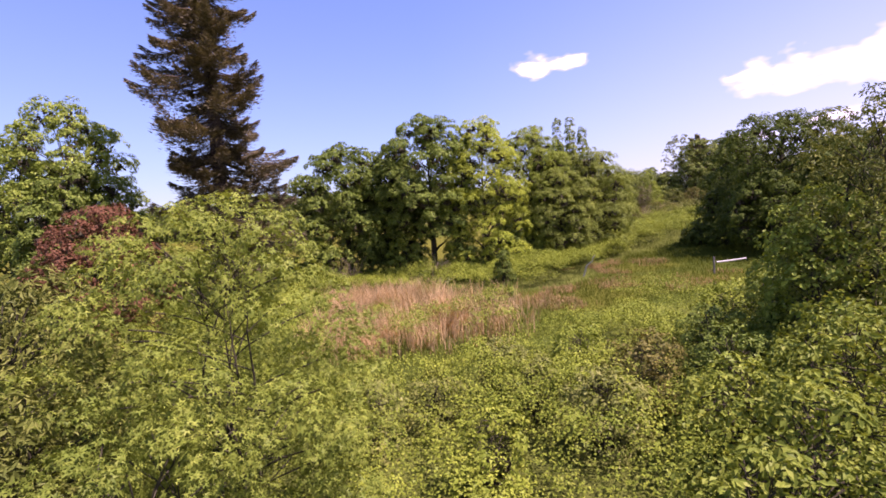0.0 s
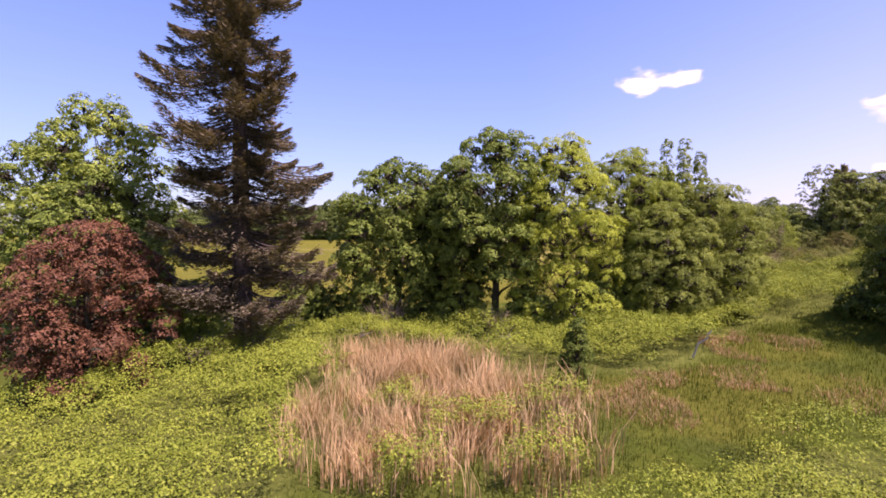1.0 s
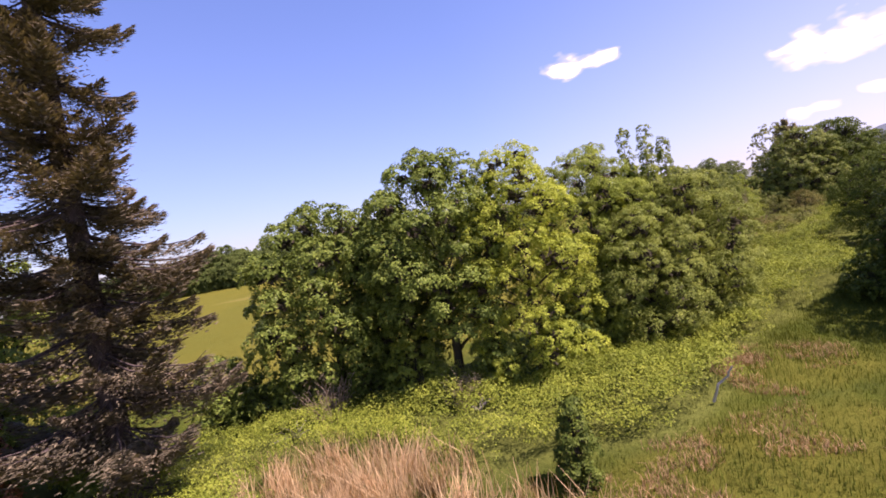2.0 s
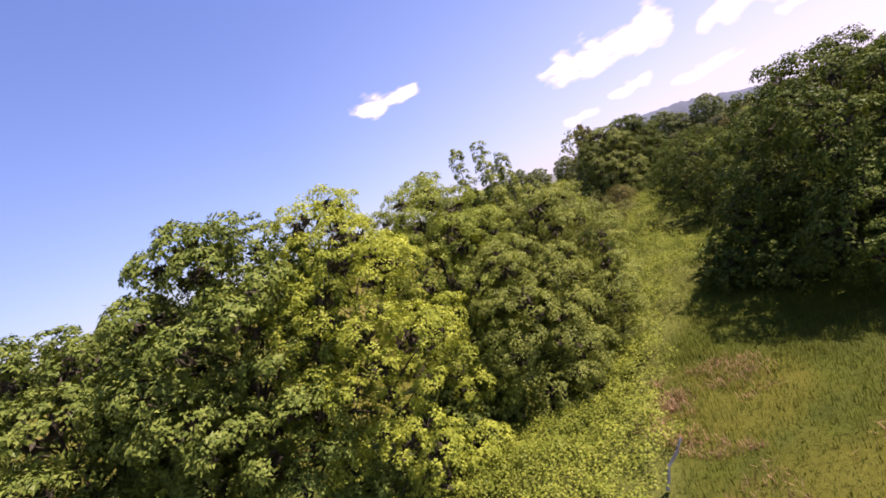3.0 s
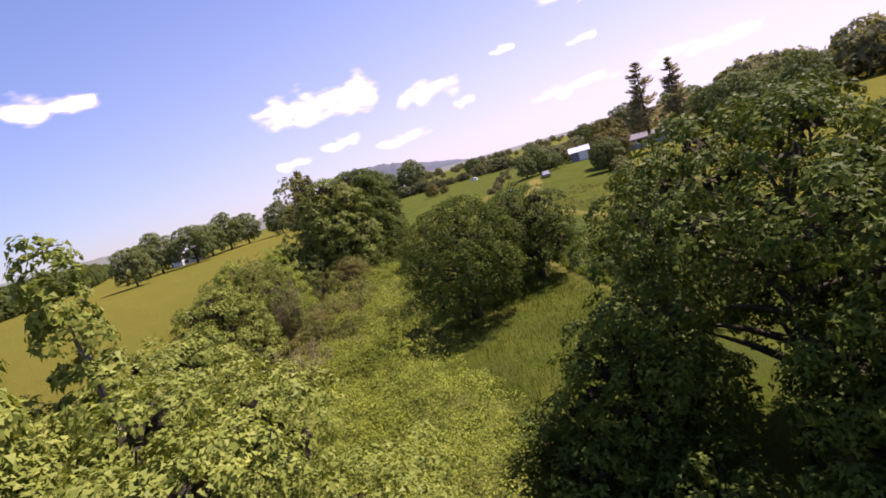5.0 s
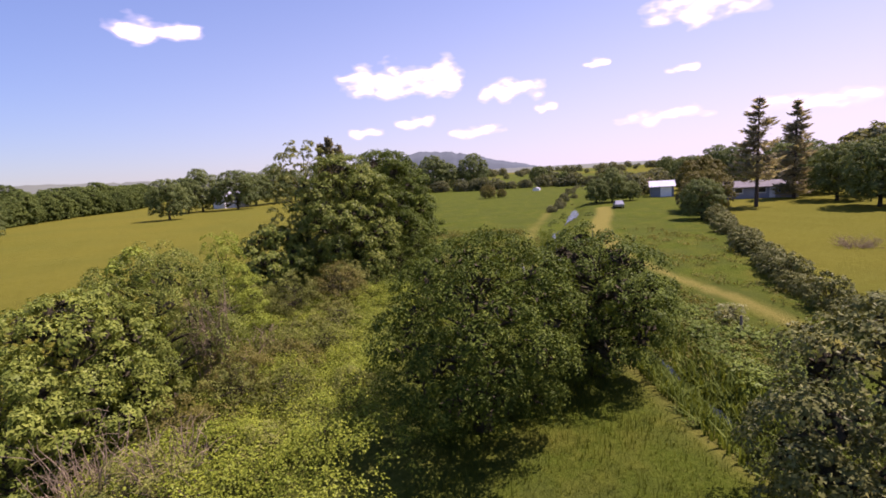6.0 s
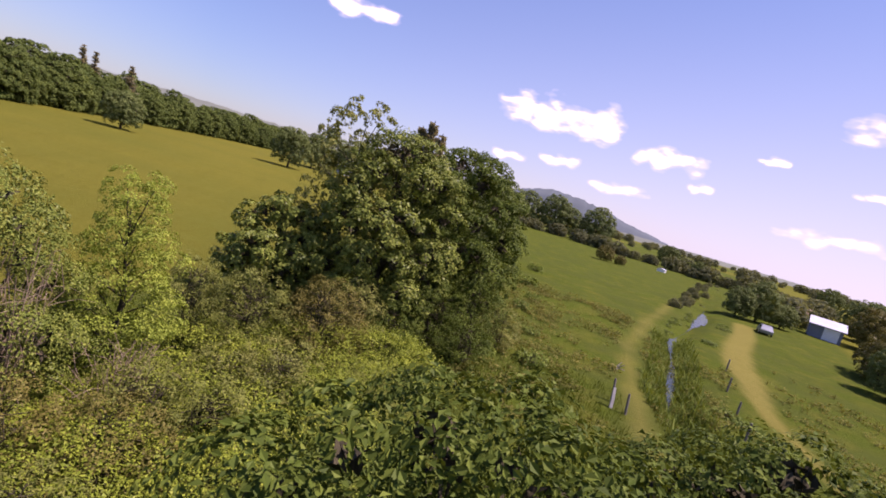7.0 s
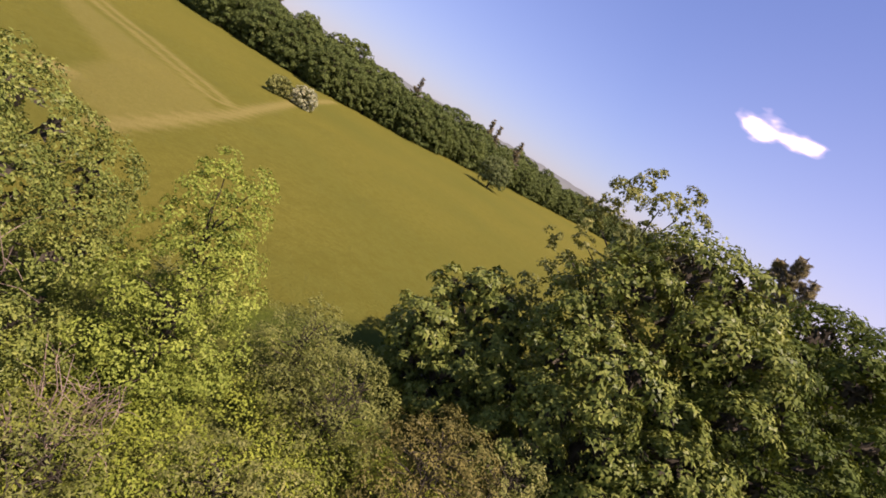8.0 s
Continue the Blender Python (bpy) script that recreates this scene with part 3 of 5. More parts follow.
# thicket of mixed trees on the pasture's edge
broadleaf("maple_tree", "tall dense green maple at the pasture's edge", 43.8, 74.6, 17.0, 4.3, BIGLEAF, 31, 900, per=60, clump_r=0.46, leaf=0.135, bottom=0.03, count=52, trunk_r=0.35)
broadleaf("maple_tree", "dark green maple leaning over the meadow", 49.2, 76.3, 17.4, 4.7, OAK_DARK, 32, 900, per=60, clump_r=0.44, leaf=0.135, bottom=0.03, count=52, trunk_r=0.35)
broadleaf("maple_tree", "small rounded green maple by the pasture", 38.2, 75.6, 12.0, 2.7, BIGLEAF, 33, 504, per=44, leaf=0.165, bottom=0.03, count=26)
broadleaf("ash_tree", "thin-topped ash with dead upper twigs", 41.4, 76.2, 18.4, 2.7, SAGE, 34, 330, leaf=0.12, bottom=0.3, count=30, lobe=0.16, clump_r=0.26, tangle=0)
broadleaf("ash_tree", "young yellow-green ash with open sprays", 32.0, 67.2, 12.7, 2.2, ASH, 35, 700, leaf=0.085, bottom=0.05, shape="column", count=60, trunk_r=0.12, per=44, clump_r=0.3, lobe=0.3, fine=True)
broadleaf("ash_tree", "pale green ash among the thicket", 24.6, 61.8, 11.8, 2.9, SPRING, 36, 700, per=54, leaf=0.11, bottom=0.06, count=34)
broadleaf("oak_tree", "rounded pale oak with grey twigs behind the thicket", 28.0, 64.6, 12.6, 3.4, BIGLEAF, 37, 900, per=60, leaf=0.085, fine=True, tangle=3, bottom=0.08, count=28)
broadleaf("ash_tree", "pale green ash with a wispy top", 22.4, 59.6, 10.2, 2.0, SPRING, 38, 500, per=44, leaf=0.12, bottom=0.06, count=26, trunk_r=0.12)


# ---- conifers ----
def conifer(label, x, y, top, reach, seed, bare=0.05, whorls=42, spray=0.34, mat=None, name="fir_tree", density=1.0, power=0.75, trunk_r=0.42, ragged=0.4, lopsided=0.0, skirt=0.0, bundles=0, loose=0.3):
    """A conifer: a straight trunk, whorls of drooping boughs with hanging sprays and upturned tips."""
    rng = np.random.default_rng(seed)
    z = gz(x, y) - 0.2
    h = top - z
    root = new(name)
    root.location = (x, y, z)
    tagged(root, label, "tree")
    wood = [tube([(0, 0, -0.3), (0, 0, h * 0.3), (0.05, 0.03, h * 0.7), (0, 0, h)], [trunk_r * 1.25, trunk_r, trunk_r * 0.55, 0.03], 10)]
    at, nor, way, size = [], [], [], []

    def bough(a, zc, L, droop, lift):
        n = 7
        t = np.linspace(0, 1, n)
        line = np.stack([np.cos(a) * L * t, np.sin(a) * L * t, zc - L * droop * (0.9 * t - 0.25 * t ** 2) + L * lift * t ** 4], 1)
        wood.append(tube(line, np.linspace(0.07 * trunk_r / 0.42, 0.012, n), 4))
        m = int((22 + 60 * L / reach * 2) * density)
        tt = 0.18 + 0.82 * rng.random(m) ** 0.7
        p = np.stack([np.interp(tt, t, line[:, i]) for i in range(3)], 1)
        side = np.array([-math.sin(a), math.cos(a), 0])
        flank = rng.normal(size=m)
        p += side * (flank * (0.14 + 0.14 * L) * (1.08 - tt) ** 0.7)[:, None]
        p[:, 2] -= np.abs(rng.normal(size=m)) * (0.14 + 0.1 * L) * (1.25 - tt) + 0.06 * np.abs(flank)
        ahead = unit(np.array([math.cos(a), math.sin(a), 0.0]) + side * (0.75 * np.sign(flank))[:, None] + np.stack([np.zeros(m), np.zeros(m), -0.35 + 0.7 * tt], 1) + rng.normal(size=(m, 3)) * 0.2)
        at.append(p)
        way.append(ahead)
        nor.append(unit(np.array([0, 0, 1.0]) - ahead * ahead[:, 2:3] + rng.normal(size=(m, 3)) * loose))
        size.append(spray * (0.6 + 0.8 * rng.random(m)))

    core = 0.66 if bundles else 1.0
    for w in range(whorls):
        f = bare + (1 - bare) * (w + rng.random() * 0.8) / whorls
        girth = 1 - 0.42 * ragged * rng.random() ** 1.5
        for k in range(rng.integers(4, 8)):
            zc = h * min(0.99, f + ragged * rng.normal() * 0.012)
            a = rng.random() * 2 * math.pi
            L = reach * min(1.0, (1.04 - f) ** power * 1.35) * (0.42 + 0.58 * rng.random() + (0.25 * rng.random() if rng.random() < 0.12 and f > 0.4 else 0.0))
            L *= girth * (1 + 0.45 * skirt * max(0.0, 0.4 - f) / 0.4) * (1 - lopsided * max(0.0, math.cos(a - 1.2)))
            keep = core if f > 0.4 else 1.0
            bough(a, zc, max(0.4, L * keep), 0.44, 0.16 + 0.16 * rng.random())
    # long limbs in bundles with gaps of sky between them
    for w in range(bundles):
        f = 0.12 + 0.86 * (w + rng.random()) / bundles
        a = w * 2.4 + rng.normal() * 0.4
        long = reach * min(1.0, (1.04 - f) ** power * 1.35) * (1.02 + 0.4 * rng.random()) * (1 - 0.7 * lopsided * max(0.0, math.cos(a - 1.2)))
        for k in range(4):
            bough(a + rng.normal() * 0.2, h * min(0.98, f + rng.normal() * 0.006), max(0.5, long * (0.72 + 0.28 * rng.random())), 0.36 + 0.2 * rng.random(), 0.12 + 0.22 * rng.random())
    v, f2 = leaf_tris(np.concatenate(at), np.concatenate(nor), np.concatenate(size) * 1.1, np.concatenate(way), 0.34)
    wv, wf = join(wood)
    part("trunk", mesh_of("trunk", wv, wf, BARK_FIR, True), root)
    part("crown", mesh_of("crown", v, f2, mat or NEEDLE), root)
    return root


conifer("towering dark fir with drooping brownish boughs", -13.1, 27.9, 38.0, 4.1, 71, bare=0.03, whorls=46, density=4.4, spray=0.22, ragged=1.0, power=0.62, lopsided=0.14, skirt=0.45, bundles=54, loose=0.7)
for i, (x, y, top) in enumerate(((52.3, 90.8, 20.3), (51.5, 91.3, 19.6), (53.2, 90.4, 19.4))):
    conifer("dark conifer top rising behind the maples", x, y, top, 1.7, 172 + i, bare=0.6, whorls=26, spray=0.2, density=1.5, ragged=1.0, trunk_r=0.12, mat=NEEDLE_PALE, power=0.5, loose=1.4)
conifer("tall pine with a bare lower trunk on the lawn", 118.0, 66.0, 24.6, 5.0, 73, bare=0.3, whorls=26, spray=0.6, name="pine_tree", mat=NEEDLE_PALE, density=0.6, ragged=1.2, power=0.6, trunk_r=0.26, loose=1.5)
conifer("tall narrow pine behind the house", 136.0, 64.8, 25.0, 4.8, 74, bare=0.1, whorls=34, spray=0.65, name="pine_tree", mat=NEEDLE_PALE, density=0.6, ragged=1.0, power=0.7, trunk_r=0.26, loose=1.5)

# ---- trees and shrubs on the near bank ----
broadleaf("plum_tree", "purple-leaved plum with a rounded crown", -18.0, 23.2, 10.3, 3.4, PURPLE, 81, 1300, per=40, leaf=0.12, bottom=0.02, count=44, stems=3, trunk_r=0.14, flat=0.7, tangle=4)
broadleaf("maple_tree", "light green maple with an airy top", -26.2, 32.4, 18.6, 4.8, FIELD_MAPLE, 82, 1000, per=40, clump_r=0.42, leaf=0.15, bottom=0.1, count=42)
broadleaf("maple_tree", "dark leafy maple behind a lighter maple", -32.5, 34.0, 16.4, 5.0, OAK, 83, 800, per=36, clump_r=0.45, leaf=0.17, bottom=0.08, count=40)
broadleaf("maple_tree", "broad green maple beyond the plum tree", -23.0, 29.0, 13.5, 3.6, OAK, 84, 600, per=36, clump_r=0.42, leaf=0.16, bottom=0.06, count=30)
broadleaf("maple_tree", "young maple with bright yellow-green leaves", -3.4, 4.3, 9.2, 2.9, MAPLE, 85, 1500, per=28, leaf=0.084, bottom=0.02, count=40, stems=4, trunk_r=0.045, narrow=0.6, clump_r=0.26, lobe=0.22, fine="star", tangle=0)
broadleaf("maple_tree", "low maple sapling with yellow-green leaves", -3.2, 1.4, 6.6, 1.7, MAPLE, 86, 560, per=34, leaf=0.08, bottom=0.05, count=26, stems=3, trunk_r=0.04, narrow=0.6, clump_r=0.24, lobe=0.22, fine="star")
SCRUB = "willow scrub on the near bank"
for i, (x, y, top, r) in enumerate(((-7.0, 4.4, 8.2, 2.1), (-6.2, 1.2, 7.6, 1.9), (-9.6, 6.6, 8.0, 2.2), (-10.2, 2.6, 8.4, 2.2), (-13.5, 7.4, 7.6, 2.2))):
    broadleaf("willow_bush", "olive-green willow bush with fine narrow leaves", x, y, top, r, WILLOW, 90 + i, 360, per=26, leaf=0.15, bottom=0.02, count=26, stems=4, trunk_r=0.05, narrow=0.34, category="bush", group=SCRUB, clump_r=0.34, fine=True)
broadleaf("willow_tree", "open willow with fine grey-green leaves", 12.9, 8.9, 11.2, 2.1, WILLOW, 96, 300, leaf=0.13, bottom=0.06, count=34, stems=4, trunk_r=0.08, narrow=0.4, fine=True)
broadleaf("alder_tree", "dark leafy alder shading the bank", 11.8, 9.4, 8.6, 1.7, ASH, 97, 560, leaf=0.14, bottom=0.02, count=28, stems=2, trunk_r=0.12, fine=True)
broadleaf("alder_tree", "dense dark alder beside the willow", 13.6, 11.2, 7.6, 2.0, OAK_DARK, 98, 480, leaf=0.15, bottom=0.02, count=28, stems=2, trunk_r=0.12)
ELDER = "elders at the water's edge"
for i, (x, y, top, r) in enumerate(((6.6, 3.2, 5.5, 1.2), (8.4, 4.4, 6.3, 1.3), (5.0, 2.2, 5.0, 1.0), (9.8, 6.6, 6.0, 1.2), (6.8, 5.6, 4.8, 1.1))):
    broadleaf("elder_bush", "pale green elder bush with upright shoots", x, y, top, r, MAPLE, 100 + i, 190, per=20, leaf=0.12, bottom=0.05, count=18, stems=4, trunk_r=0.04, category="bush", group=ELDER, clump_r=0.3, fine=True)
MIXED = "low bushes among the near brambles"
for i, (x, y, top, r, m) in enumerate(((4.6, 7.4, 4.6, 1.0, SAGE), (6.4, 9.2, 4.9, 1.1, BROWNISH), (8.2, 8.0, 5.2, 1.1, OAK), (3.2, 9.6, 4.3, 0.9, WILLOW), (9.4, 11.0, 5.2, 1.1, OAK), (5.2, 11.6, 4.6, 0.9, BRAMBLE),
                                       (7.4, 6.6, 4.8, 0.9, BRAMBLE), (1.6, 6.2, 4.2, 0.9, BRAMBLE), (2.6, 11.6, 4.3, 0.9, SAGE), (11.2, 13.0, 5.4, 1.2, BRAMBLE), (0.4, 9.4, 4.0, 0.9, WILLOW), (13.6, 14.6, 5.4, 1.2, OAK), (-1.4, 8.6, 4.2, 1.0, SAGE))):
    label = {SAGE: "small grey-green bush among brambles", BROWNISH: "small brownish bush among brambles", OAK: "small dark green bush among brambles", WILLOW: "small olive bush among brambles", BRAMBLE: "hummock of bright bramble leaves"}[m]
    broadleaf("bramble_bush", label, x, y, top, r, m, 180 + i, 150, per=36, leaf=0.085, bottom=0.0, count=16, stems=4, trunk_r=0.03, category="bush", group=MIXED, clump_r=0.28, narrow=0.6)
broadleaf("juniper_bush", "small dark upright bush among reeds", 4.6, 25.4, 6.0, 0.85, OAK_DARK, 108, 260, per=44, leaf=0.1, bottom=0.0, count=30, lobe=0.4, shape="column", trunk_r=0.05, category="bush", clump_r=0.22, tangle=8)

# thicket shrubs below the maples
THICKET = "shrubs of the thicket"
for i, (x, y, top, r, m) in enumerate(((36.4, 69.2, 9.4, 1.9, WILLOW), (39.6, 69.0, 9.6, 1.9, BROWNISH), (33.2, 63.6, 7.6, 1.7, WILLOW), (35.6, 65.8, 7.4, 1.5, SAGE), (30.2, 61.6, 8.0, 1.6, BROWNISH),
                                       (28.0, 58.4, 7.0, 1.5, BROWNISH), (25.4, 56.2, 7.2, 1.6, SAGE), (41.6, 70.6, 9.2, 1.6, SAGE), (34.4, 70.6, 9.2, 1.8, WILLOW), (30.4, 69.0, 8.4, 1.7, SAGE), (52.0, 72.6, 8.6, 1.4, SAGE), (46.6, 71.6, 9.8, 2.0, OAK_DARK), (49.4, 72.4, 10.4, 2.1, OAK_DARK), (48.0, 70.0, 8.2, 1.7, OAK_DARK), (43.6, 70.6, 8.4, 1.6, OAK_DARK), (31.4, 59.0, 7.4, 1.5, WILLOW), (29.0, 55.8, 6.8, 1.3, SAGE), (33.6, 57.4, 7.0, 1.3, SAGE), (27.0, 59.6, 7.4, 1.3, BROWNISH), (32.6, 61.6, 7.6, 1.6, BROWNISH), (35.0, 62.6, 7.6, 1.5, WILLOW), (29.6, 60.6, 7.6, 1.5, WILLOW), (37.4, 65.4, 8.0, 1.6, SAGE), (31.0, 56.4, 6.6, 1.2, WILLOW))):
    label = {WILLOW: "soft grey-green willow bush in the thicket", BROWNISH: "brownish thorn bush with dry twigs", SAGE: "pale green bush in the thicket", OAK_DARK: "dark leafy bush at the foot of the maples"}[m]
    broadleaf("thicket_bush", label, x, y, top, r, m, 120 + i, 330, per=42, leaf=0.082, bottom=0.02, count=26, stems=6, trunk_r=0.05, category="bush", group=THICKET, clump_r=0.32, narrow=0.42, lobe=0.24)


# ---- brambles, reeds and grass ----
def scatter(n, ellipse, rng, slack=1.2):
    cx, cy, rx, ry, turn = ellipse
    r, a = np.sqrt(rng.random(n)) * slack, rng.random(n) * 2 * math.pi
    u, v = r * rx * np.cos(a), r * ry * np.sin(a)
    c, s = math.cos(math.radians(turn)), math.sin(math.radians(turn))
    return cx + u * c - v * s, cy + u * s + v * c


def mound(x, y):
    return 0.3 + 1.3 * (0.5 + 0.55 * waves(x, y, 2.6, 2.0)) + 0.35 * waves(x, y, 1.1, 4.0) + 0.8 * smooth01(0.5 + 0.8 * waves(x, y, 7.0, 5.0))


def brambles(i, ellipse, among=1.0):
    rng = np.random.default_rng(300 + i)
    area = math.pi * ellipse[2] * ellipse[3]
    n = int(area * 14.5)
    x, y = scatter(n, ellipse, rng)
    clear = rng.random(n) < np.maximum(0.0, inside([ellipse], x, y) - 1.2 * among * inside(REEDS, x, y))
    x, y = x[clear], y[clear]
    close = ellipse[1] < 16 and ellipse[0] > -8
    hollow = waves(x, y, 1.7, 6.0) + 0.5 * rng.random(len(x)) > -0.42
    x, y = x[hollow], y[hollow]
    n, per = len(x), 40 if close else 34
    m = mound(x, y) * np.minimum(1, 0.3 + inside([ellipse], x, y))
    c = np.stack([x, y, ground_z(x, y) + m * (0.55 + 0.45 * rng.random(n) ** 0.5)], 1)
    at, nor, out = domes(c, unit(np.array([0, 0, 1.0]) + 0.4 * on_ball(n, rng)), 0.32 + 0.24 * rng.random(n), per, rng)
    size = (0.064 if close else 0.076) * (0.65 + 0.7 * rng.random(n * per))
    v, f = leaf_tris(at, nor, size, out, 0.8)
    ob = new("bramble_thicket", mesh_of("bramble_thicket", v, f, BRAMBLE))
    tagged(ob, "sprawling bramble thicket with bright yellow-green leaves", "brambles", kind="stuff")


for i, e in enumerate(BRAMBLES):
    brambles(i, e)


for i, e in enumerate(((0.6, 19.2, 1.5, 1.2, 0), (3.4, 21.6, 1.3, 1.0, 20), (-2.6, 21.8, 1.3, 1.1, 0), (-0.8, 15.6, 1.2, 0.8, 0), (3.0, 16.8, 1.2, 0.9, 0))):
    brambles(40 + i, e, 0.0)


def blades(name, label, x, y, height, width, lean, mat, rng, bend=0.35):
    """Grass blades: a narrow two-piece strip each, growing from the ground."""
    n = len(x)
    a = rng.random(n) * 2 * math.pi
    side = np.stack([-np.sin(a), np.cos(a), np.zeros(n)], 1) * (width / 2)[:, None]
    tip = np.stack([np.cos(a) * lean, np.sin(a) * lean, np.ones(n)], 1) if np.ndim(lean) == 1 else lean
    base = np.stack([x, y, ground_z(x, y) - 0.03], 1)
    mid = base + tip * (height * 0.55)[:, None] * np.array([bend, bend, 1])
    end = base + tip * height[:, None]
    v = np.stack([base - side, base + side, mid + side * 0.8, mid - side * 0.8, end + side * 0.15, end - side * 0.15], 1).reshape(-1, 3)
    k = (np.arange(n) * 6)[:, None]
    f = np.concatenate([k + np.array([[0, 1, 2, 3]]), k + np.array([[3, 2, 4, 5]])], 0)
    tagged(new(name, mesh_of(name, v, f, mat)), label, "grass", kind="stuff")


rng = np.random.default_rng(500)
xs, ys = [], []
for e in REEDS:
    a, b = scatter(5600, e, rng, 1.1)
    xs.append(a)
    ys.append(b)
x, y = np.concatenate(xs), np.concatenate(ys)
keep = (waves(x, y, 0.8, 9.0) + 0.6 * waves(x, y, 2.6, 1.0) + 0.3 * rng.random(len(x)) > 0.12) & (rng.random(len(x)) < inside(REEDS, x, y))
x, y = x[keep], y[keep]
blow = np.stack([0.4 * waves(x, y, 1.6, 3.0) + rng.normal(size=len(x)) * 0.2, 0.35 * waves(x, y, 1.9, 7.0) + rng.normal(size=len(x)) * 0.2, np.ones(len(x))], 1)
blades("dry_reeds", "tall dry straw-pink reeds standing in clumps", x, y, 0.8 + 0.95 * rng.random(len(x)), 0.022 + 0.02 * rng.random(len(x)), blow, REED, rng)
xs, ys = zip(*[scatter(5000, e, rng, 1.1) for e in DRY])
x, y = np.concatenate(xs), np.concatenate(ys)
keep = waves(x, y, 3.4, 4.0) + 0.3 * waves(x, y, 1.2, 2.0) + 0.3 * rng.random(len(x)) > 0.24
x, y = x[keep], y[keep]
blades("dry_grass", "flattened dry pinkish grass in the meadow", x, y, 0.1 + 0.22 * rng.random(len(x)), 0.018 + 0.014 * rng.random(len(x)), rng.normal(size=len(x)) * 0.7, DRY_GRASS, rng)


def sward(ellipses, per_metre, h0, h1, seed, label):
    rng = np.random.default_rng(seed)
    xs, ys = zip(*[scatter(int(math.pi * e[2] * e[3] * per_metre), e, rng, 1.05) for e in ellipses])
    x, y = np.concatenate(xs), np.concatenate(ys)
    keep = (along(TRACK, x, y) > 1.2) & (along(CREEK, x, y) > 0.9) & (along(BANK_PATH, x, y) > 0.9) & (rng.random(len(x)) > 0.8 * inside(BRAMBLES, x, y)) & (rng.random(len(x)) < 1.5 * inside(ellipses, x, y))
    x, y = x[keep], y[keep]
    tall = 0.7 + 0.45 * waves(x, y, 2.2, seed)
    blades("meadow_grass", label, x, y, (h0 + (h1 - h0) * rng.random(len(x))) * tall, 0.016 + 0.016 * rng.random(len(x)), rng.normal(size=len(x)) * 0.6, GRASS, rng)


sward([(17, 29, 9, 9, 0), (19, 37, 6, 6, 0), (6, 22, 6, 5, 0), (-3, 14, 7, 4, 0)], 62, 0.2, 0.5, 601, "long green meadow grass below the great oak")
sward(REEDS, 34, 0.5, 1.0, 603, "long green grass between the dry reeds")
sward([(36, 46, 8, 7, 30), (48, 60, 12, 8, 50), (24, 46, 6, 5, 50)], 48, 0.2, 0.6, 602, "long green meadow grass along the creek")


def weeds(seed, ellipse, density):
    """Low tussocks and docks scattered through the long grass."""
    rng = np.random.default_rng(seed)
    n = int(math.pi * ellipse[2] * ellipse[3] * density)
    x, y = scatter(n, ellipse, rng, 1.0)
    keep = (along(TRACK, x, y) > 1.5) & (along(BANK_PATH, x, y) > 1.1) & (waves(x, y, 5.0, seed) + 0.4 * rng.random(n) > 0.1)
    x, y = x[keep], y[keep]
    n, per = len(x), 12
    c = np.stack([x, y, ground_z(x, y) + 0.16], 1)
    o = on_ball(n * per, rng).reshape(n, per, 3) * np.array([0.5, 0.5, 0.2]) * rng.random((n, per, 1)) ** 0.5
    nor = unit(np.array([0, 0, 0.8]) + rng.normal(size=(n * per, 3)) * 0.5)
    v, f = leaf_quads((c[:, None] + o).reshape(-1, 3), nor, 0.26 * (0.5 + rng.random(n * per)), rng, 0.3)
    tagged(new("meadow_weeds", mesh_of("meadow_weeds", v, f, TUFT)), "tussocks and docks in the valley meadow", "weeds", kind="stuff")


rng = np.random.default_rng(610)
walk_by = np.array(CREEK[1:8], float)
t = rng.random(9000) * (len(walk_by) - 1)
i = t.astype(int)
spot = walk_by[i] + (walk_by[i + 1] - walk_by[i]) * (t - i)[:, None]
off = (0.3 + 1.7 * rng.random(9000) ** 1.5) * np.where(rng.random(9000) < 0.5, -1, 1)
x, y = spot[:, 0] - off * 0.69, spot[:, 1] + off * 0.72
blades("creek_grass", "tall green grass hanging over the creek's edge", x, y, 0.35 + 0.55 * rng.random(9000), 0.05 + 0.05 * rng.random(9000), rng.normal(size=9000) * 0.55, LUSH, rng)
weeds(701, (62, 78, 20, 13, 45), 3.4)
weeds(703, (52, 50.5, 8, 3.2, 46), 6.0)
weeds(702, (70, 60, 20, 8, 35), 1.6)
UNDERWOOD = "bushes in the great oak's shade"
for i, (x, y, top, r) in enumerate(((24.6, 36.2, 6.4, 1.6), (24.2, 39.0, 6.0, 1.5), (25.6, 41.2, 6.2, 1.4), (29.4, 37.6, 6.6, 1.7))):
    broadleaf("shade_bush", "dark leafy bush in the great oak's shade", x, y, top, r, OAK_DARK, 160 + i, 170, per=26, leaf=0.16, bottom=0.0, count=18, stems=4, trunk_r=0.05, category="bush", group=UNDERWOOD, clump_r=0.36)
VALLEY = leaf_material("valley_leaves", (0.070, 0.112, 0.032), (0.118, 0.170, 0.048), (0.190, 0.240, 0.074), 0.25, 0.6, 0.1, 0.1)


# ---- creek, banks and fences ----
def water_material():
    m, nt, p, out = material("creek_water")
    p.inputs["Base Color"].default_value = (0.02, 0.028, 0.03, 1)
    p.inputs["Roughness"].default_value = 0.06
    p.inputs["IOR"].default_value = 1.33
    b = node(nt, "ShaderNodeBump", Strength=0.7, Distance=0.05)
    nt.links.new(noise_of(nt, 3.5, 4.0), b.inputs["Height"])
    nt.links.new(b.outputs[0], p.inputs["Normal"])
    return m


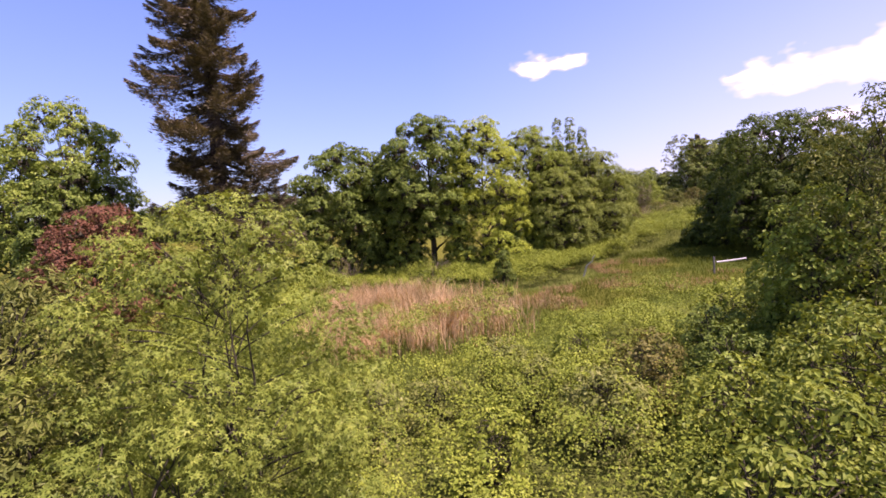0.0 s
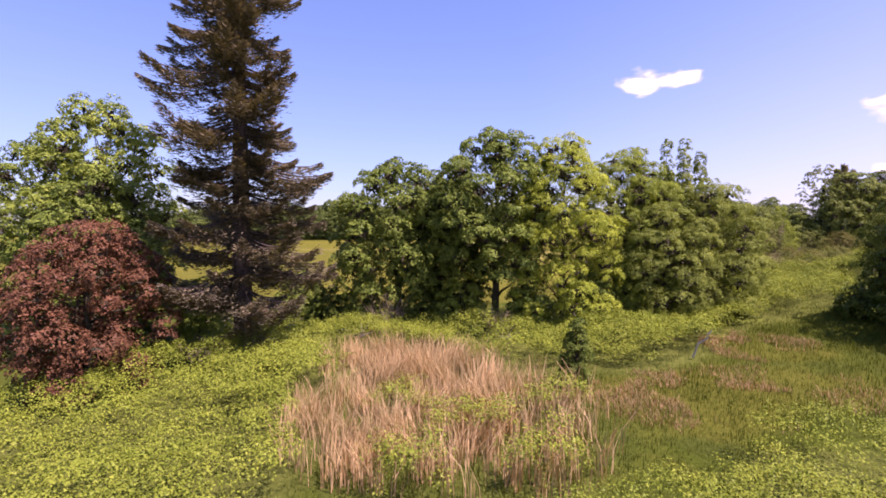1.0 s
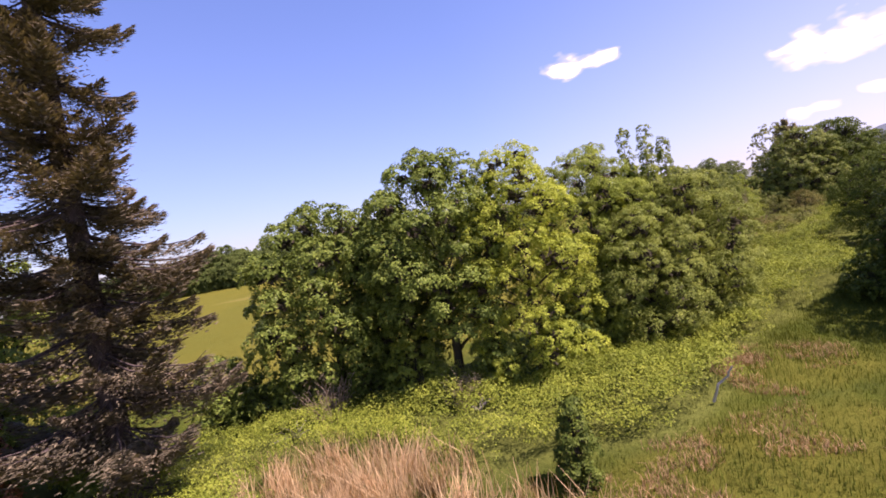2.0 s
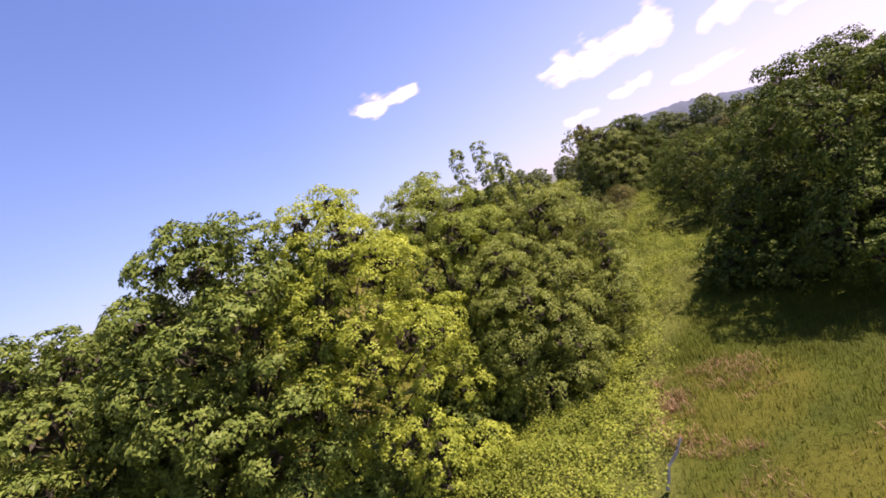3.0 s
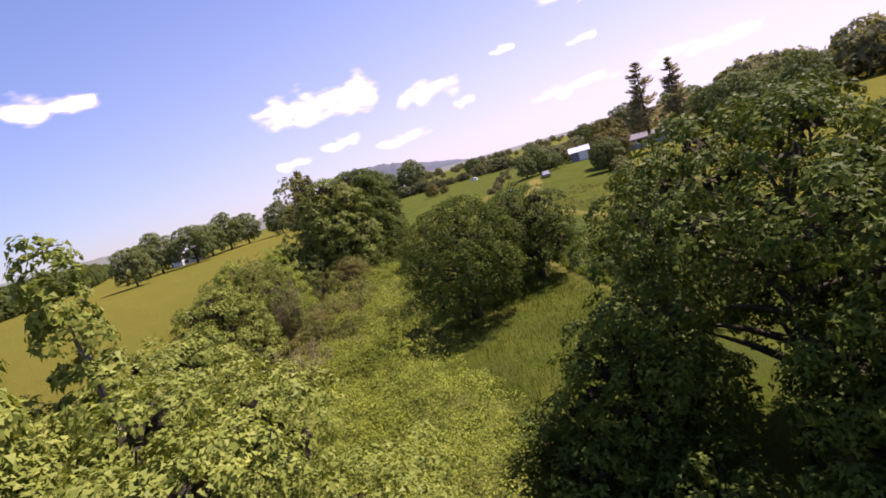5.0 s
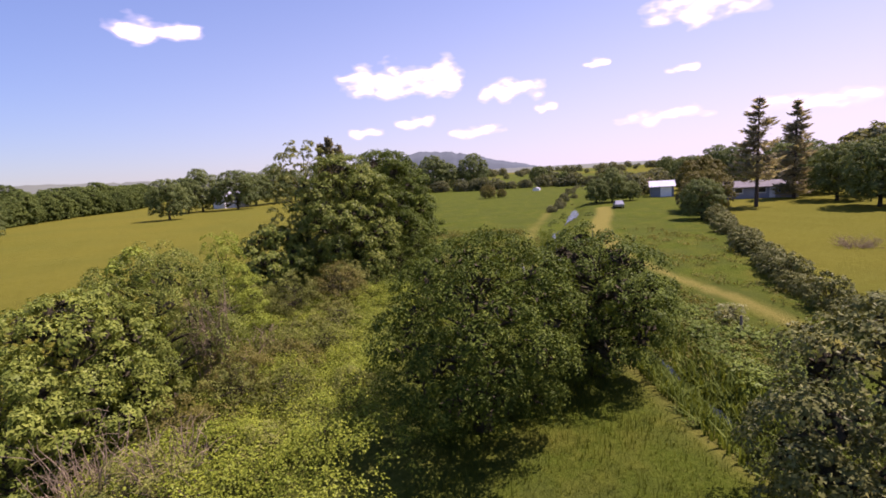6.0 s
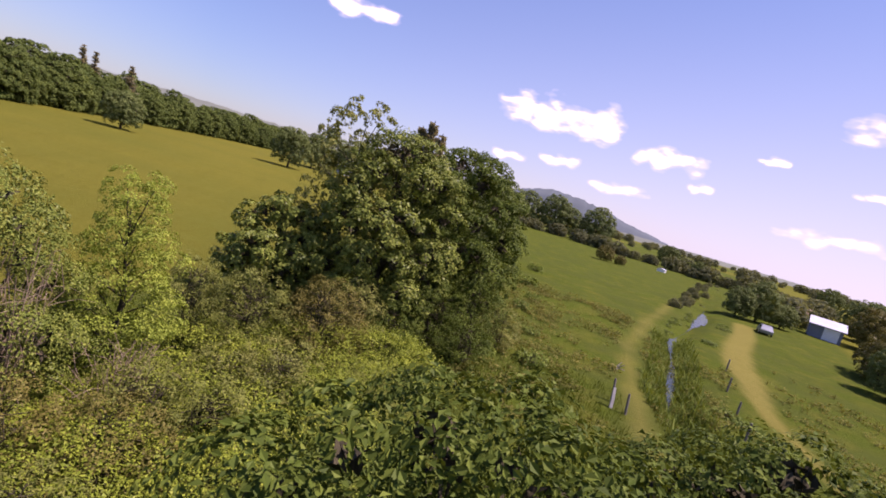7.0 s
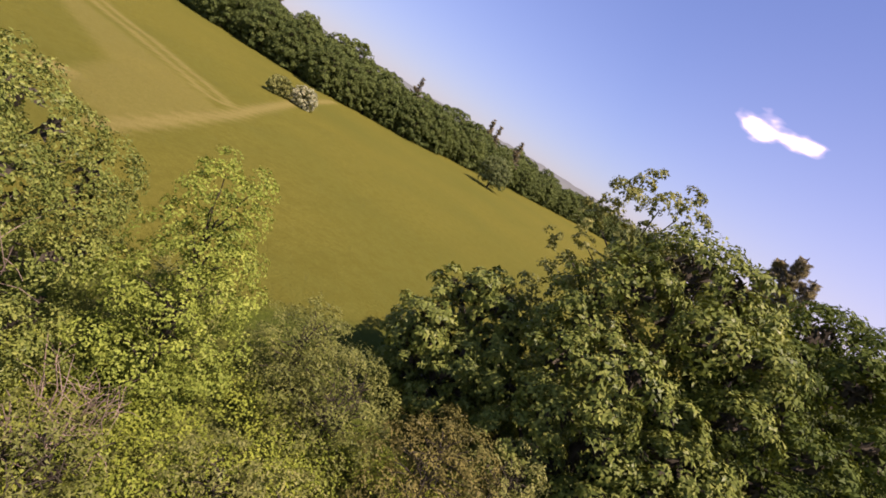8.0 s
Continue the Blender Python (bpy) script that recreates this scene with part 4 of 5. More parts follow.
def ribbon(name, line, half, dz, mat):
    pts = []
    for (ax, ay), (bx, by) in zip(line, line[1:]):
        n = max(2, int(math.hypot(bx - ax, by - ay) / 0.5))
        pts += [(ax + (bx - ax) * i / n, ay + (by - ay) * i / n) for i in range(n)]
    p = np.array(pts)
    t = unit(np.gradient(p, axis=0))
    s = np.stack([-t[:, 1], t[:, 0]], 1)
    w = (np.maximum(0.004, half * (-0.3 + 1.2 * waves(p[:, 0], p[:, 1], 4.0))) + 0.75 * np.exp(-((p[:, 0] - 68) / 3.5) ** 2) + 0.5 * np.exp(-((p[:, 0] - 79) / 2.5) ** 2) + 1.2 * np.exp(-((p[:, 0] - 104) / 7) ** 2) + 0.3 * np.exp(-((p[:, 0] - 47.4) / 0.7) ** 2) + 0.3 * np.exp(-((p[:, 0] - 44.4) / 0.6) ** 2))[:, None]
    w = np.maximum(0.004, w * (0.8 + 0.9 * waves(p[:, 0], p[:, 1], 0.9, 3.0)[:, None]))
    z = land(p[:, 0], p[:, 1]) + dz
    v = np.concatenate([np.c_[p + s * w, z], np.c_[p - s * w, z]], 0)
    n = len(p)
    i = np.arange(n - 1)
    return mesh_of(name, v, np.stack([i, i + 1, i + 1 + n, i + n], 1), mat, True)


tagged(new("creek_water", ribbon("creek_water", CREEK, 0.24, -0.64, water_material())), "narrow creek of still water reflecting the sky", "water", kind="structure")


def along_line(line, gap):
    out, left = [], 0.0
    for (ax, ay), (bx, by) in zip(line, line[1:]):
        L = math.hypot(bx - ax, by - ay)
        s = left
        while s < L:
            out.append((ax + (bx - ax) * s / L, ay + (by - ay) * s / L))
            s += gap
        left = s - L
    return out


def prototypes(name, label, mat, seeds, h, r, clumps, leaf, group, category="tree", bottom=0.06, count=26, per=22, clump_r=0.6, shape="round", stems=1, trunk_r=0.25, tangle=0):
    return [broadleaf(name, label, 0, 0, h, r, mat, s, clumps, per, leaf, bottom, shape, 0.3, count, None, trunk_r, clump_r=clump_r, category=category, group=group, base=0.0, stems=stems, tangle=tangle) for s in seeds]


def plant(protos, places, seed):
    """Stands the prototypes, then their copies, at places (x, y, size[, stretch])."""
    rng = random.Random(seed)
    places = [p for p in places if float(along(TRACK, np.array([p[0]]), np.array([p[1]]))[0]) > 2.4]
    for i, (x, y, s, *up) in enumerate(places):
        m = Matrix.LocRotScale((x, y, gz(x, y) - 0.1), Euler((0, 0, rng.random() * 6.28)), None)
        k = protos[i % len(protos)]
        ob = k if i < len(protos) else copy_thing(k, m)
        ob.matrix_basis = m
        ob.scale = (s, s, s * (up[0] if up else 0.9 + 0.2 * rng.random()))


HEDGE = prototypes("hedge_bush", "rounded green bush of the field hedge", GREY_OAK, (201, 202), 2.6, 1.7, 260, 0.2, "hedge between field and lawn", "bush", 0.0, 18, 22, 0.4, stems=3, trunk_r=0.06)
rr = random.Random(5)
plant(HEDGE, [(x + rr.uniform(-0.4, 0.4), y + rr.uniform(-0.4, 0.4), rr.uniform(0.5, 0.9)) for x, y in along_line([(99, 66.0), (87.7, 60.4), (76.6, 54.8), (67.7, 50.2), (60.2, 46.2), (54, 42.0), (46, 36.0)], 2.1)], 6)
BANK = prototypes("bank_bush", "lush green waterside bush", OAK, (205, 206), 1.0, 1.2, 170, 0.15, "waterside bushes", "bush", 0.0, 14, 20, 0.34, stems=3, trunk_r=0.03)
plant(BANK, [(x + rr.uniform(-1.2, 3.4) * 0.75, y - rr.uniform(-1.0, 3.4) * 0.75, rr.uniform(0.45, 1.0), 0.6) for x, y in along_line([(40.5, 38.5), (47.5, 46.5), (58, 57), (64, 64), (76, 73), (88, 80), (104, 90)], 1.5)], 7)
plant(BANK, [(x + d * 0.72, y - d * 0.7, k, 0.75) for x, y in along_line([(42, 41), (45.5, 46), (50, 51), (57, 57.5)], 0.9) for d, k in ((rr.uniform(1.0, 2.2), rr.uniform(0.5, 0.9)), (rr.uniform(2.4, 4.6), rr.uniform(0.4, 0.8)))], 15)
plant(BANK, [(x + rr.uniform(-1.9, -0.7), y + rr.uniform(0.3, 1.5), rr.uniform(0.25, 0.5), 0.7) for x, y in along_line(CREEK[1:10], 1.5)], 13)
plant(BANK, [(50.5, 72.0, 0.9), (53.6, 70.6, 0.8), (47.5, 70.2, 0.8), (57.8, 76.0, 0.6), (61.5, 82.5, 0.7), (66.0, 86.5, 0.6), (70.5, 93.0, 0.9), (63.0, 90.5, 0.5), (72.0, 98.0, 0.8), (80.0, 104.0, 0.9)], 8)

FIELD_OAKS = prototypes("field_oak", "green oak standing in the valley", VALLEY, (211, 212, 213), 10.0, 4.6, 520, 0.26, "oaks of the valley", count=34, per=36, clump_r=0.6, bottom=0.14, tangle=6)
NEAR_OAKS = [(98.5, 67.4, 0.6), (125.4, 96.5, 0.7), (120.5, 97.4, 0.55), (130.0, 94.6, 0.5), (146, 62, 0.8), (131, 57.4, 1.0), (120, 50.5, 1.05), (126, 44, 1.1), (142, 52, 1.1), (152, 66, 1.0), (113, 40, 1.0)]
FAR_OAKS = [(60, 203, 1.15), (19, 186, 0.92), (80, 240, 1.5), (90, 231, 1.6), (104, 249, 1.5), (116, 256, 1.6), (74, 236, 1.2), (128, 262, 1.6), (140, 250, 1.5), (150, 246, 1.4), (64, 101, 1.1), (70, 108, 1.15), (78, 116, 1.1), (58, 96, 0.95),
                   (201, 214, 1.7), (190, 222, 1.5), (183, 224, 1.6), (173, 232, 1.6), (162, 236, 1.6), (224, 191, 1.0), (205, 163, 0.6), (243, 136, 1.0), (166, 96, 1.0), (175, 92, 1.05), (185, 100, 1.0), (165, 85, 1.0), (178, 76, 1.2), (160, 72, 1.1)]
plant(FIELD_OAKS, NEAR_OAKS + FAR_OAKS, 9)
ROUND_WILLOW = prototypes("field_willow", "pale olive willow standing in the valley", BROWNISH, (215, 216), 8.0, 4.6, 460, 0.24, "willows of the valley", count=30, per=34, clump_r=0.56, tangle=4)
plant(ROUND_WILLOW, [(108, 70.5, 0.85), (148, 86, 1.15), (112, 72.5, 0.8), (138, 146, 0.55), (141, 143, 0.35)], 10)
ROW = prototypes("hedgerow_bush", "grey-green bush of a distant hedgerow", HAZED_WOOD, (217, 218, 219), 4.0, 3.0, 200, 0.35, "bushes of the distant hedgerow", "bush", 0.0, 20, 20, 0.55, stems=3, trunk_r=0.1)
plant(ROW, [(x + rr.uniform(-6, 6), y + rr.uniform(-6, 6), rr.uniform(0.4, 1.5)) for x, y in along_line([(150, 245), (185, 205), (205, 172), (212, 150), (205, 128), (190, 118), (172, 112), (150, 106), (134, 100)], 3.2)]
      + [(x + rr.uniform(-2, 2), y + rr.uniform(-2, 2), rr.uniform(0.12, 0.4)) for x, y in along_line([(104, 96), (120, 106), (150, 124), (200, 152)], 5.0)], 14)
WOODS = prototypes("forest_tree", "dark green tree of the forest edge", WOODLAND, (221, 222, 223), 10.0, 4.4, 420, 0.3, "trees of the forest edge", count=30, per=36, clump_r=0.62, bottom=0.02, tangle=5)
EDGE = [(-190, 196), (-130, 188), (-60, 172), (-22, 166), (-4, 186), (13, 234), (40, 290), (70, 330), (96, 410), (130, 520)]
places = []
for row in range(3):
    for x, y in along_line(EDGE, 4.6):
        places.append((x - row * 4.5 + rr.uniform(-1.6, 1.6), y + row * 5.5 + rr.uniform(-1.6, 1.6), rr.uniform(0.75, 1.15) + row * 0.14))
plant(WOODS, places, 11)
FAR = prototypes("far_tree", "distant green tree in the valley", HAZED_WOOD, (225, 226, 227), 9.0, 5.4, 240, 0.7, "distant trees of the valley", count=24, clump_r=1.2)
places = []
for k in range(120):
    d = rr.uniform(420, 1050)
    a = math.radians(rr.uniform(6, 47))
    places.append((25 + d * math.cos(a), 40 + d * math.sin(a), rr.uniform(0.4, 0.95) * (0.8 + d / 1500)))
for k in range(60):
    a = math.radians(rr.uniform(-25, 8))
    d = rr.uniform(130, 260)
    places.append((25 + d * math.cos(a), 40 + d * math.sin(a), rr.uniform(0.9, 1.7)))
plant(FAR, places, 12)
broadleaf("hawthorn_bush", "hawthorn bush white with blossom in the pasture", -3.6, 127.0, 9.0, 2.0, WHITE_BLOOM, 230, 260, leaf=0.25, bottom=0.0, count=18, stems=3, trunk_r=0.08, category="bush")
broadleaf("hawthorn_bush", "green hawthorn beside the blossoming one", -6.6, 124.6, 8.6, 1.8, SAGE, 231, 200, leaf=0.25, bottom=0.0, count=16, stems=3, trunk_r=0.08, category="bush")


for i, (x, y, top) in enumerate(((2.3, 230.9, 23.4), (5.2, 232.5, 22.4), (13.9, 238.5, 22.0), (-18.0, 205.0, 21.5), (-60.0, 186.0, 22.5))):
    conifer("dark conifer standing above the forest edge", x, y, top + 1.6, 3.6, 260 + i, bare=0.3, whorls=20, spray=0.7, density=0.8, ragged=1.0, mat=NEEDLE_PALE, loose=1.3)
broadleaf("elder_bush", "elder bush with creamy white flower heads", 54.0, 49.2, 6.7, 0.8, WHITE_BLOOM, 232, 60, leaf=0.08, bottom=0.0, count=14, stems=3, trunk_r=0.05, category="bush", clump_r=0.22)


# ---- distance ----
def ridge(name, label, az0, az1, dist, height, mat, seed, n=80, thick=200.0):
    """A long wooded rise far off."""
    rng = np.random.default_rng(seed)
    az = np.radians(np.linspace(az0, az1, n))
    lump = np.interp(np.linspace(0, 1, n), np.linspace(0, 1, len(height)), height) + rng.normal(size=n) * 0.02 * max(height)
    rows = []
    for k, (d, f) in enumerate(((-thick, 0.0), (-thick * 0.4, 0.62), (0, 1.0), (thick, 0.0))):
        rows.append(np.stack([25 + (dist + d) * np.cos(az), 40 + (dist + d) * np.sin(az), 6.0 + lump * f - (2 if f == 0 else 0)], 1))
    v = np.concatenate(rows)
    i = np.arange(n - 1)
    f = np.concatenate([np.stack([i + k * n, i + 1 + k * n, i + 1 + (k + 1) * n, i + (k + 1) * n], 1) for k in range(3)])
    tagged(new(name, mesh_of(name, v, f, mat, True)), label, "backdrop", kind="structure")


# HILL's blue-grey is air haze painted into the base colour
HILL = plain_material("hazy_hill_woods", (0.060, 0.075, 0.090), (0.095, 0.115, 0.115), 0.02, 1.0)
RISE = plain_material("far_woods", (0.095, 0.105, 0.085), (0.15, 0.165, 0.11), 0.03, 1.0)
ridge("backdrop_hill", "distant wooded hill blue with haze", 36, 62, 2600, [4, 38, 64, 98, 122, 132, 100, 56, 20, 4], HILL, 1)
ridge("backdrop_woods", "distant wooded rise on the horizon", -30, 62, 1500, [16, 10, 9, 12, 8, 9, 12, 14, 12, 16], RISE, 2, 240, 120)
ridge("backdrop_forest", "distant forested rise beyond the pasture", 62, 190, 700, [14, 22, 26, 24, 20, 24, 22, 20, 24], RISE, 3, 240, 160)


def cloud_material():
    """Bright vapour, thick where the puffs are and thinning out in wisps."""
    m, nt, p, out = material("cloud")
    att = nt.nodes.new("ShaderNodeAttribute")
    att.attribute_name = "puff"
    where = nt.nodes.new("ShaderNodeTexCoord").outputs["Object"]
    mp = node(nt, "ShaderNodeMapping", Scale=(1.0, 1.0, 2.2))
    nt.links.new(where, mp.inputs["Vector"])
    billow = noise_of(nt, 0.0075, 2.2, mp.outputs[0], 0.45)
    body = nt.nodes.new("ShaderNodeMath")
    body.operation = "MULTIPLY_ADD"
    nt.links.new(billow, body.inputs[0])
    body.inputs[1].default_value = 1.5
    nt.links.new(att.outputs["Fac"], body.inputs[2])
    alpha = ramp(nt, body.outputs[0], [(0.60, (0, 0, 0)), (0.84, (0.26, 0.26, 0.26)), (1.22, (0.86, 0.86, 0.86))])
    # emission stands in for sunlight on the vapour, pinker at the thin rim
    em = node(nt, "ShaderNodeEmission", Strength=0.82)
    nt.links.new(ramp(nt, body.outputs[0], [(0.6, (0.95, 0.84, 0.96)), (1.1, (1.0, 0.95, 0.98))]), em.inputs["Color"])
    tr = nt.nodes.new("ShaderNodeBsdfTransparent")
    mix = nt.nodes.new("ShaderNodeMixShader")
    nt.links.new(alpha, mix.inputs[0])
    nt.links.new(tr.outputs[0], mix.inputs[1])
    nt.links.new(em.outputs[0], mix.inputs[2])
    nt.links.new(mix.outputs[0], out.inputs["Surface"])
    return m


CLOUD = cloud_material()


def cloud(az, el, wide, high, puffs=0, dist=3400.0):
    """A fair-weather cloud far off, as wide and high as the angles in degrees: round puffs over a flat base."""
    rng = np.random.default_rng(int(az * 10 + 900))
    n = int(20 + 6.5 * wide)
    m = n // 2 + 6
    u, v = np.meshgrid(np.linspace(-1.25, 1.25, n), np.linspace(-1.5, 1.5, m), indexing="ij")
    puffs = puffs or 3 + int(wide / 2.5)
    flat = np.full(u.shape, -9.0)
    for k in range(puffs):
        cu = -0.78 + 1.56 * (k + 0.5) / puffs + rng.normal() * 0.06
        size = (1.25 / puffs + 0.18) * (0.75 + 0.5 * rng.random()) * (1.0 - 0.35 * abs(cu))
        cv = -0.4 + 0.7 * rng.random() * (1 - abs(cu))
        tall = 0.4 + 0.6 * rng.random()
        flat = np.maximum(flat, 1 - np.hypot((u - cu) / size, (v - cv) / tall))
    flat -= np.maximum(0, -0.5 - v) * 0.6
    a, e = np.radians(u * wide * 0.5), np.radians(el + v * high * 0.5)
    a0 = math.radians(az)
    c = np.array([25 + dist * math.cos(a0) * math.cos(math.radians(el)), 40 + dist * math.sin(a0) * math.cos(math.radians(el)), 14 + dist * math.sin(math.radians(el))])
    bulge = dist * (1 - 0.004 * np.clip(flat, 0, 1))
    p = np.stack([25 + bulge * np.cos(a0 - a) * np.cos(e), 40 + bulge * np.sin(a0 - a) * np.cos(e), 14 + bulge * np.sin(e)], -1).reshape(-1, 3) - c
    idx = np.arange(n * m).reshape(n, m)
    me = mesh_of("cloud", p, np.stack([idx[:-1, :-1], idx[1:, :-1], idx[1:, 1:], idx[:-1, 1:]], -1).reshape(-1, 4), CLOUD, True)
    rim = np.minimum(1.25 - np.abs(u), 1.5 - np.abs(v))
    att = me.attributes.new("puff", "FLOAT", "POINT")
    thin = 0.1 if el < 7 else 0.0
    att.data.foreach_set("value", (0.62 * np.clip(flat, -0.9, 0.5) - thin - 1.5 * np.clip(0.3 - rim, 0, 1)).ravel().astype(np.float32))
    ob = new("cloud", me)
    ob.location = c
    ob.visible_shadow = False
    tagged(ob, "small white fair-weather cloud in the blue sky", "cloud", kind="structure")


for row in ((76.4, 15.3, 8.6, 2.7, 2), (52.3, 10.8, 14.0, 4.2), (39.8, 8.9, 7.6, 3.2), (50.8, 6.1, 5.0, 2.2), (44.1, 4.6, 7.5, 1.5), (56.2, 5.3, 4.6, 1.6), (36.1, 6.7, 3.0, 1.5),
            (30.7, 10.6, 3.0, 1.1), (22.4, 9.0, 3.6, 0.9), (20.5, 14.8, 12.0, 4.4), (24.3, 4.7, 10.5, 2.0), (12.0, 4.5, 12.0, 2.0), (0.0, 9.0, 10.0, 3.0)):
    cloud(*row)


# ---- buildings and small things ----
def box(bm, x0, x1, y0, y1, z0, z1):
    vs = [bm.verts.new(c) for c in ((x0, y0, z0), (x1, y0, z0), (x1, y1, z0), (x0, y1, z0), (x0, y0, z1), (x1, y0, z1), (x1, y1, z1), (x0, y1, z1))]
    for f in ((3, 2, 1, 0), (4, 5, 6, 7), (0, 1, 5, 4), (1, 2, 6, 5), (2, 3, 7, 6), (3, 0, 4, 7)):
        bm.faces.new([vs[i] for i in f])


def solid(name, bm, mat, parent, label="", bevel=0.0):
    if bevel:
        bmesh.ops.bevel(bm, geom=bm.edges[:], offset=bevel, segments=2, affect="EDGES")
    me = bpy.data.meshes.new(name)
    bm.to_mesh(me)
    bm.free()
    me.materials.append(mat)
    ob = new(name, me)
    if parent is not None:
        ob.parent = parent
    return tagged(ob, label)


def boxes(name, rows, mat, parent, label="", bevel=0.0):
    bm = bmesh.new()
    for r in rows:
        box(bm, *r)
    return solid(name, bm, mat, parent, label, bevel)


def gable(L, W, z0, z1, over, thick=0.14):
    """A pitched roof along x, L long and W wide, eaves at z0 and ridge at z1."""
    bm = bmesh.new()
    a, b = L / 2 + over, W / 2 + over
    dz = (z1 - z0) * over / (W / 2)
    rows = []
    for x in (-a, a):
        rows.append([bm.verts.new(c) for c in ((x, -b, z0 - dz), (x, 0, z1), (x, b, z0 - dz), (x, b, z0 - dz + thick), (x, 0, z1 + thick), (x, -b, z0 - dz + thick))])
    p, q = rows
    for i in range(6):
        j = (i + 1) % 6
        bm.faces.new((p[i], p[j], q[j], q[i]))
    bm.faces.new(p[::-1])
    bm.faces.new(q)
    return bm


def gable_walls(L, W, z0, z1):
    bm = bmesh.new()
    rows = [[bm.verts.new(c) for c in ((x, -W / 2, -0.4), (x, W / 2, -0.4), (x, W / 2, z0), (x, 0, z1), (x, -W / 2, z0))] for x in (-L / 2, L / 2)]
    p, q = rows
    for i in range(5):
        j = (i + 1) % 5
        bm.faces.new((p[i], p[j], q[j], q[i]))
    bm.faces.new(p[::-1])
    bm.faces.new(q)
    return bm


STEEL = plain_material("pale_steel_roof", (0.44, 0.44, 0.47), (0.54, 0.54, 0.57), 3.0, 0.5, 0.0)
BLUE_WALL = plain_material("blue_grey_siding", (0.15, 0.165, 0.20), (0.20, 0.215, 0.25), 2.0, 0.7)
SHINGLE = plain_material("grey_shingles", (0.12, 0.108, 0.105), (0.18, 0.165, 0.155), 6.0, 0.9)
GREY_WALL = plain_material("grey_boards", (0.22, 0.23, 0.27), (0.30, 0.31, 0.36), 4.0, 0.8)
DARK_GLASS = plain_material("dark_window_glass", (0.02, 0.025, 0.03), (0.03, 0.035, 0.045), 2.0, 0.08)
WHITE = plain_material("white_paint", (0.76, 0.76, 0.76), (0.82, 0.82, 0.82), 5.0, 0.6)
POST = plain_material("weathered_post", (0.10, 0.085, 0.07), (0.22, 0.19, 0.16), 14.0, 0.9)
BLEACHED = plain_material("bleached_wood", (0.42, 0.38, 0.33), (0.58, 0.54, 0.48), 10.0, 0.9)
CAR_PAINT = plain_material("silver_car_paint", (0.26, 0.27, 0.29), (0.30, 0.31, 0.33), 3.0, 0.3, 0.4, 0.0)
RUBBER = plain_material("black_rubber", (0.02, 0.02, 0.02), (0.04, 0.04, 0.04), 8.0, 0.8)


def building(name, label, x, y, turn, L, W, eaves, ridge_z, wall, roof, windows=(), doors=(), over=0.4):
    root = tagged(new(name), label, "building")
    root.location, root.rotation_euler = (x, y, gz(x, y)), (0, 0, math.radians(turn))
    solid("wall", gable_walls(L, W, eaves, ridge_z), wall, root)
    solid("roof", gable(L, W, eaves, ridge_z, over), roof, root)
    for wx in windows:
        frame_ = boxes("window", [(wx - 0.75, wx + 0.75, -W / 2 - 0.06, -W / 2 + 0.02, 0.95, 1.08), (wx - 0.75, wx + 0.75, -W / 2 - 0.06, -W / 2 + 0.02, 2.0, 2.1),
                                  (wx - 0.75, wx - 0.66, -W / 2 - 0.06, -W / 2 + 0.02, 1.08, 2.0), (wx + 0.66, wx + 0.75, -W / 2 - 0.06, -W / 2 + 0.02, 1.08, 2.0)], WHITE, root)
        boxes("pane", [(wx - 0.66, wx + 0.66, -W / 2 - 0.03, -W / 2 - 0.01, 1.08, 2.0)], DARK_GLASS, frame_)
    for dx, dw, dh in doors:
        boxes("door", [(dx - dw / 2, dx + dw / 2, -W / 2 - 0.05, -W / 2 + 0.01, 0, dh)], WHITE, root)
    return root


building("barn", "blue-grey barn with a pale steel roof", 142.0, 92.8, -62, 5.0, 4.4, 2.5, 3.6, BLUE_WALL, STEEL, (), ((0.8, 2.4, 2.3),))
RUST = plain_material("rusty_roof", (0.30, 0.17, 0.12), (0.42, 0.25, 0.18), 3.0, 0.8)
building("machine_shed", "low shed with a rust-red roof behind the barn", 163.0, 110.5, -62, 9.0, 5.0, 2.4, 3.4, GREY_WALL, RUST, (), ((2.0, 3.0, 2.2),))
building("house", "long low grey house with a shingled roof", 138.0, 73.0, -62, 15.5, 7, 2.2, 3.2, GREY_WALL, SHINGLE, (-6, -2.5, 1.5, 5), ((3.3, 1.0, 2.05),))
building("farmhouse", "white farmhouse beyond the oaks of the pasture", 96, 256, 20, 12, 7, 4.2, 6.6, WHITE, STEEL, (-3.5, 0, 3.5), ((1.8, 1.0, 2.05),))
building("shed", "small white shed far down the valley", 176, 156, 30, 4, 2.4, 0.8, 1.1, WHITE, STEEL, (), ((0.0, 0.7, 0.7),), 0.1)
building("far_barn", "pale roofed barn among distant trees", 262, 286, 40, 16, 9, 3.0, 5.0, WHITE, STEEL, (), ((3.0, 3.0, 2.8),))


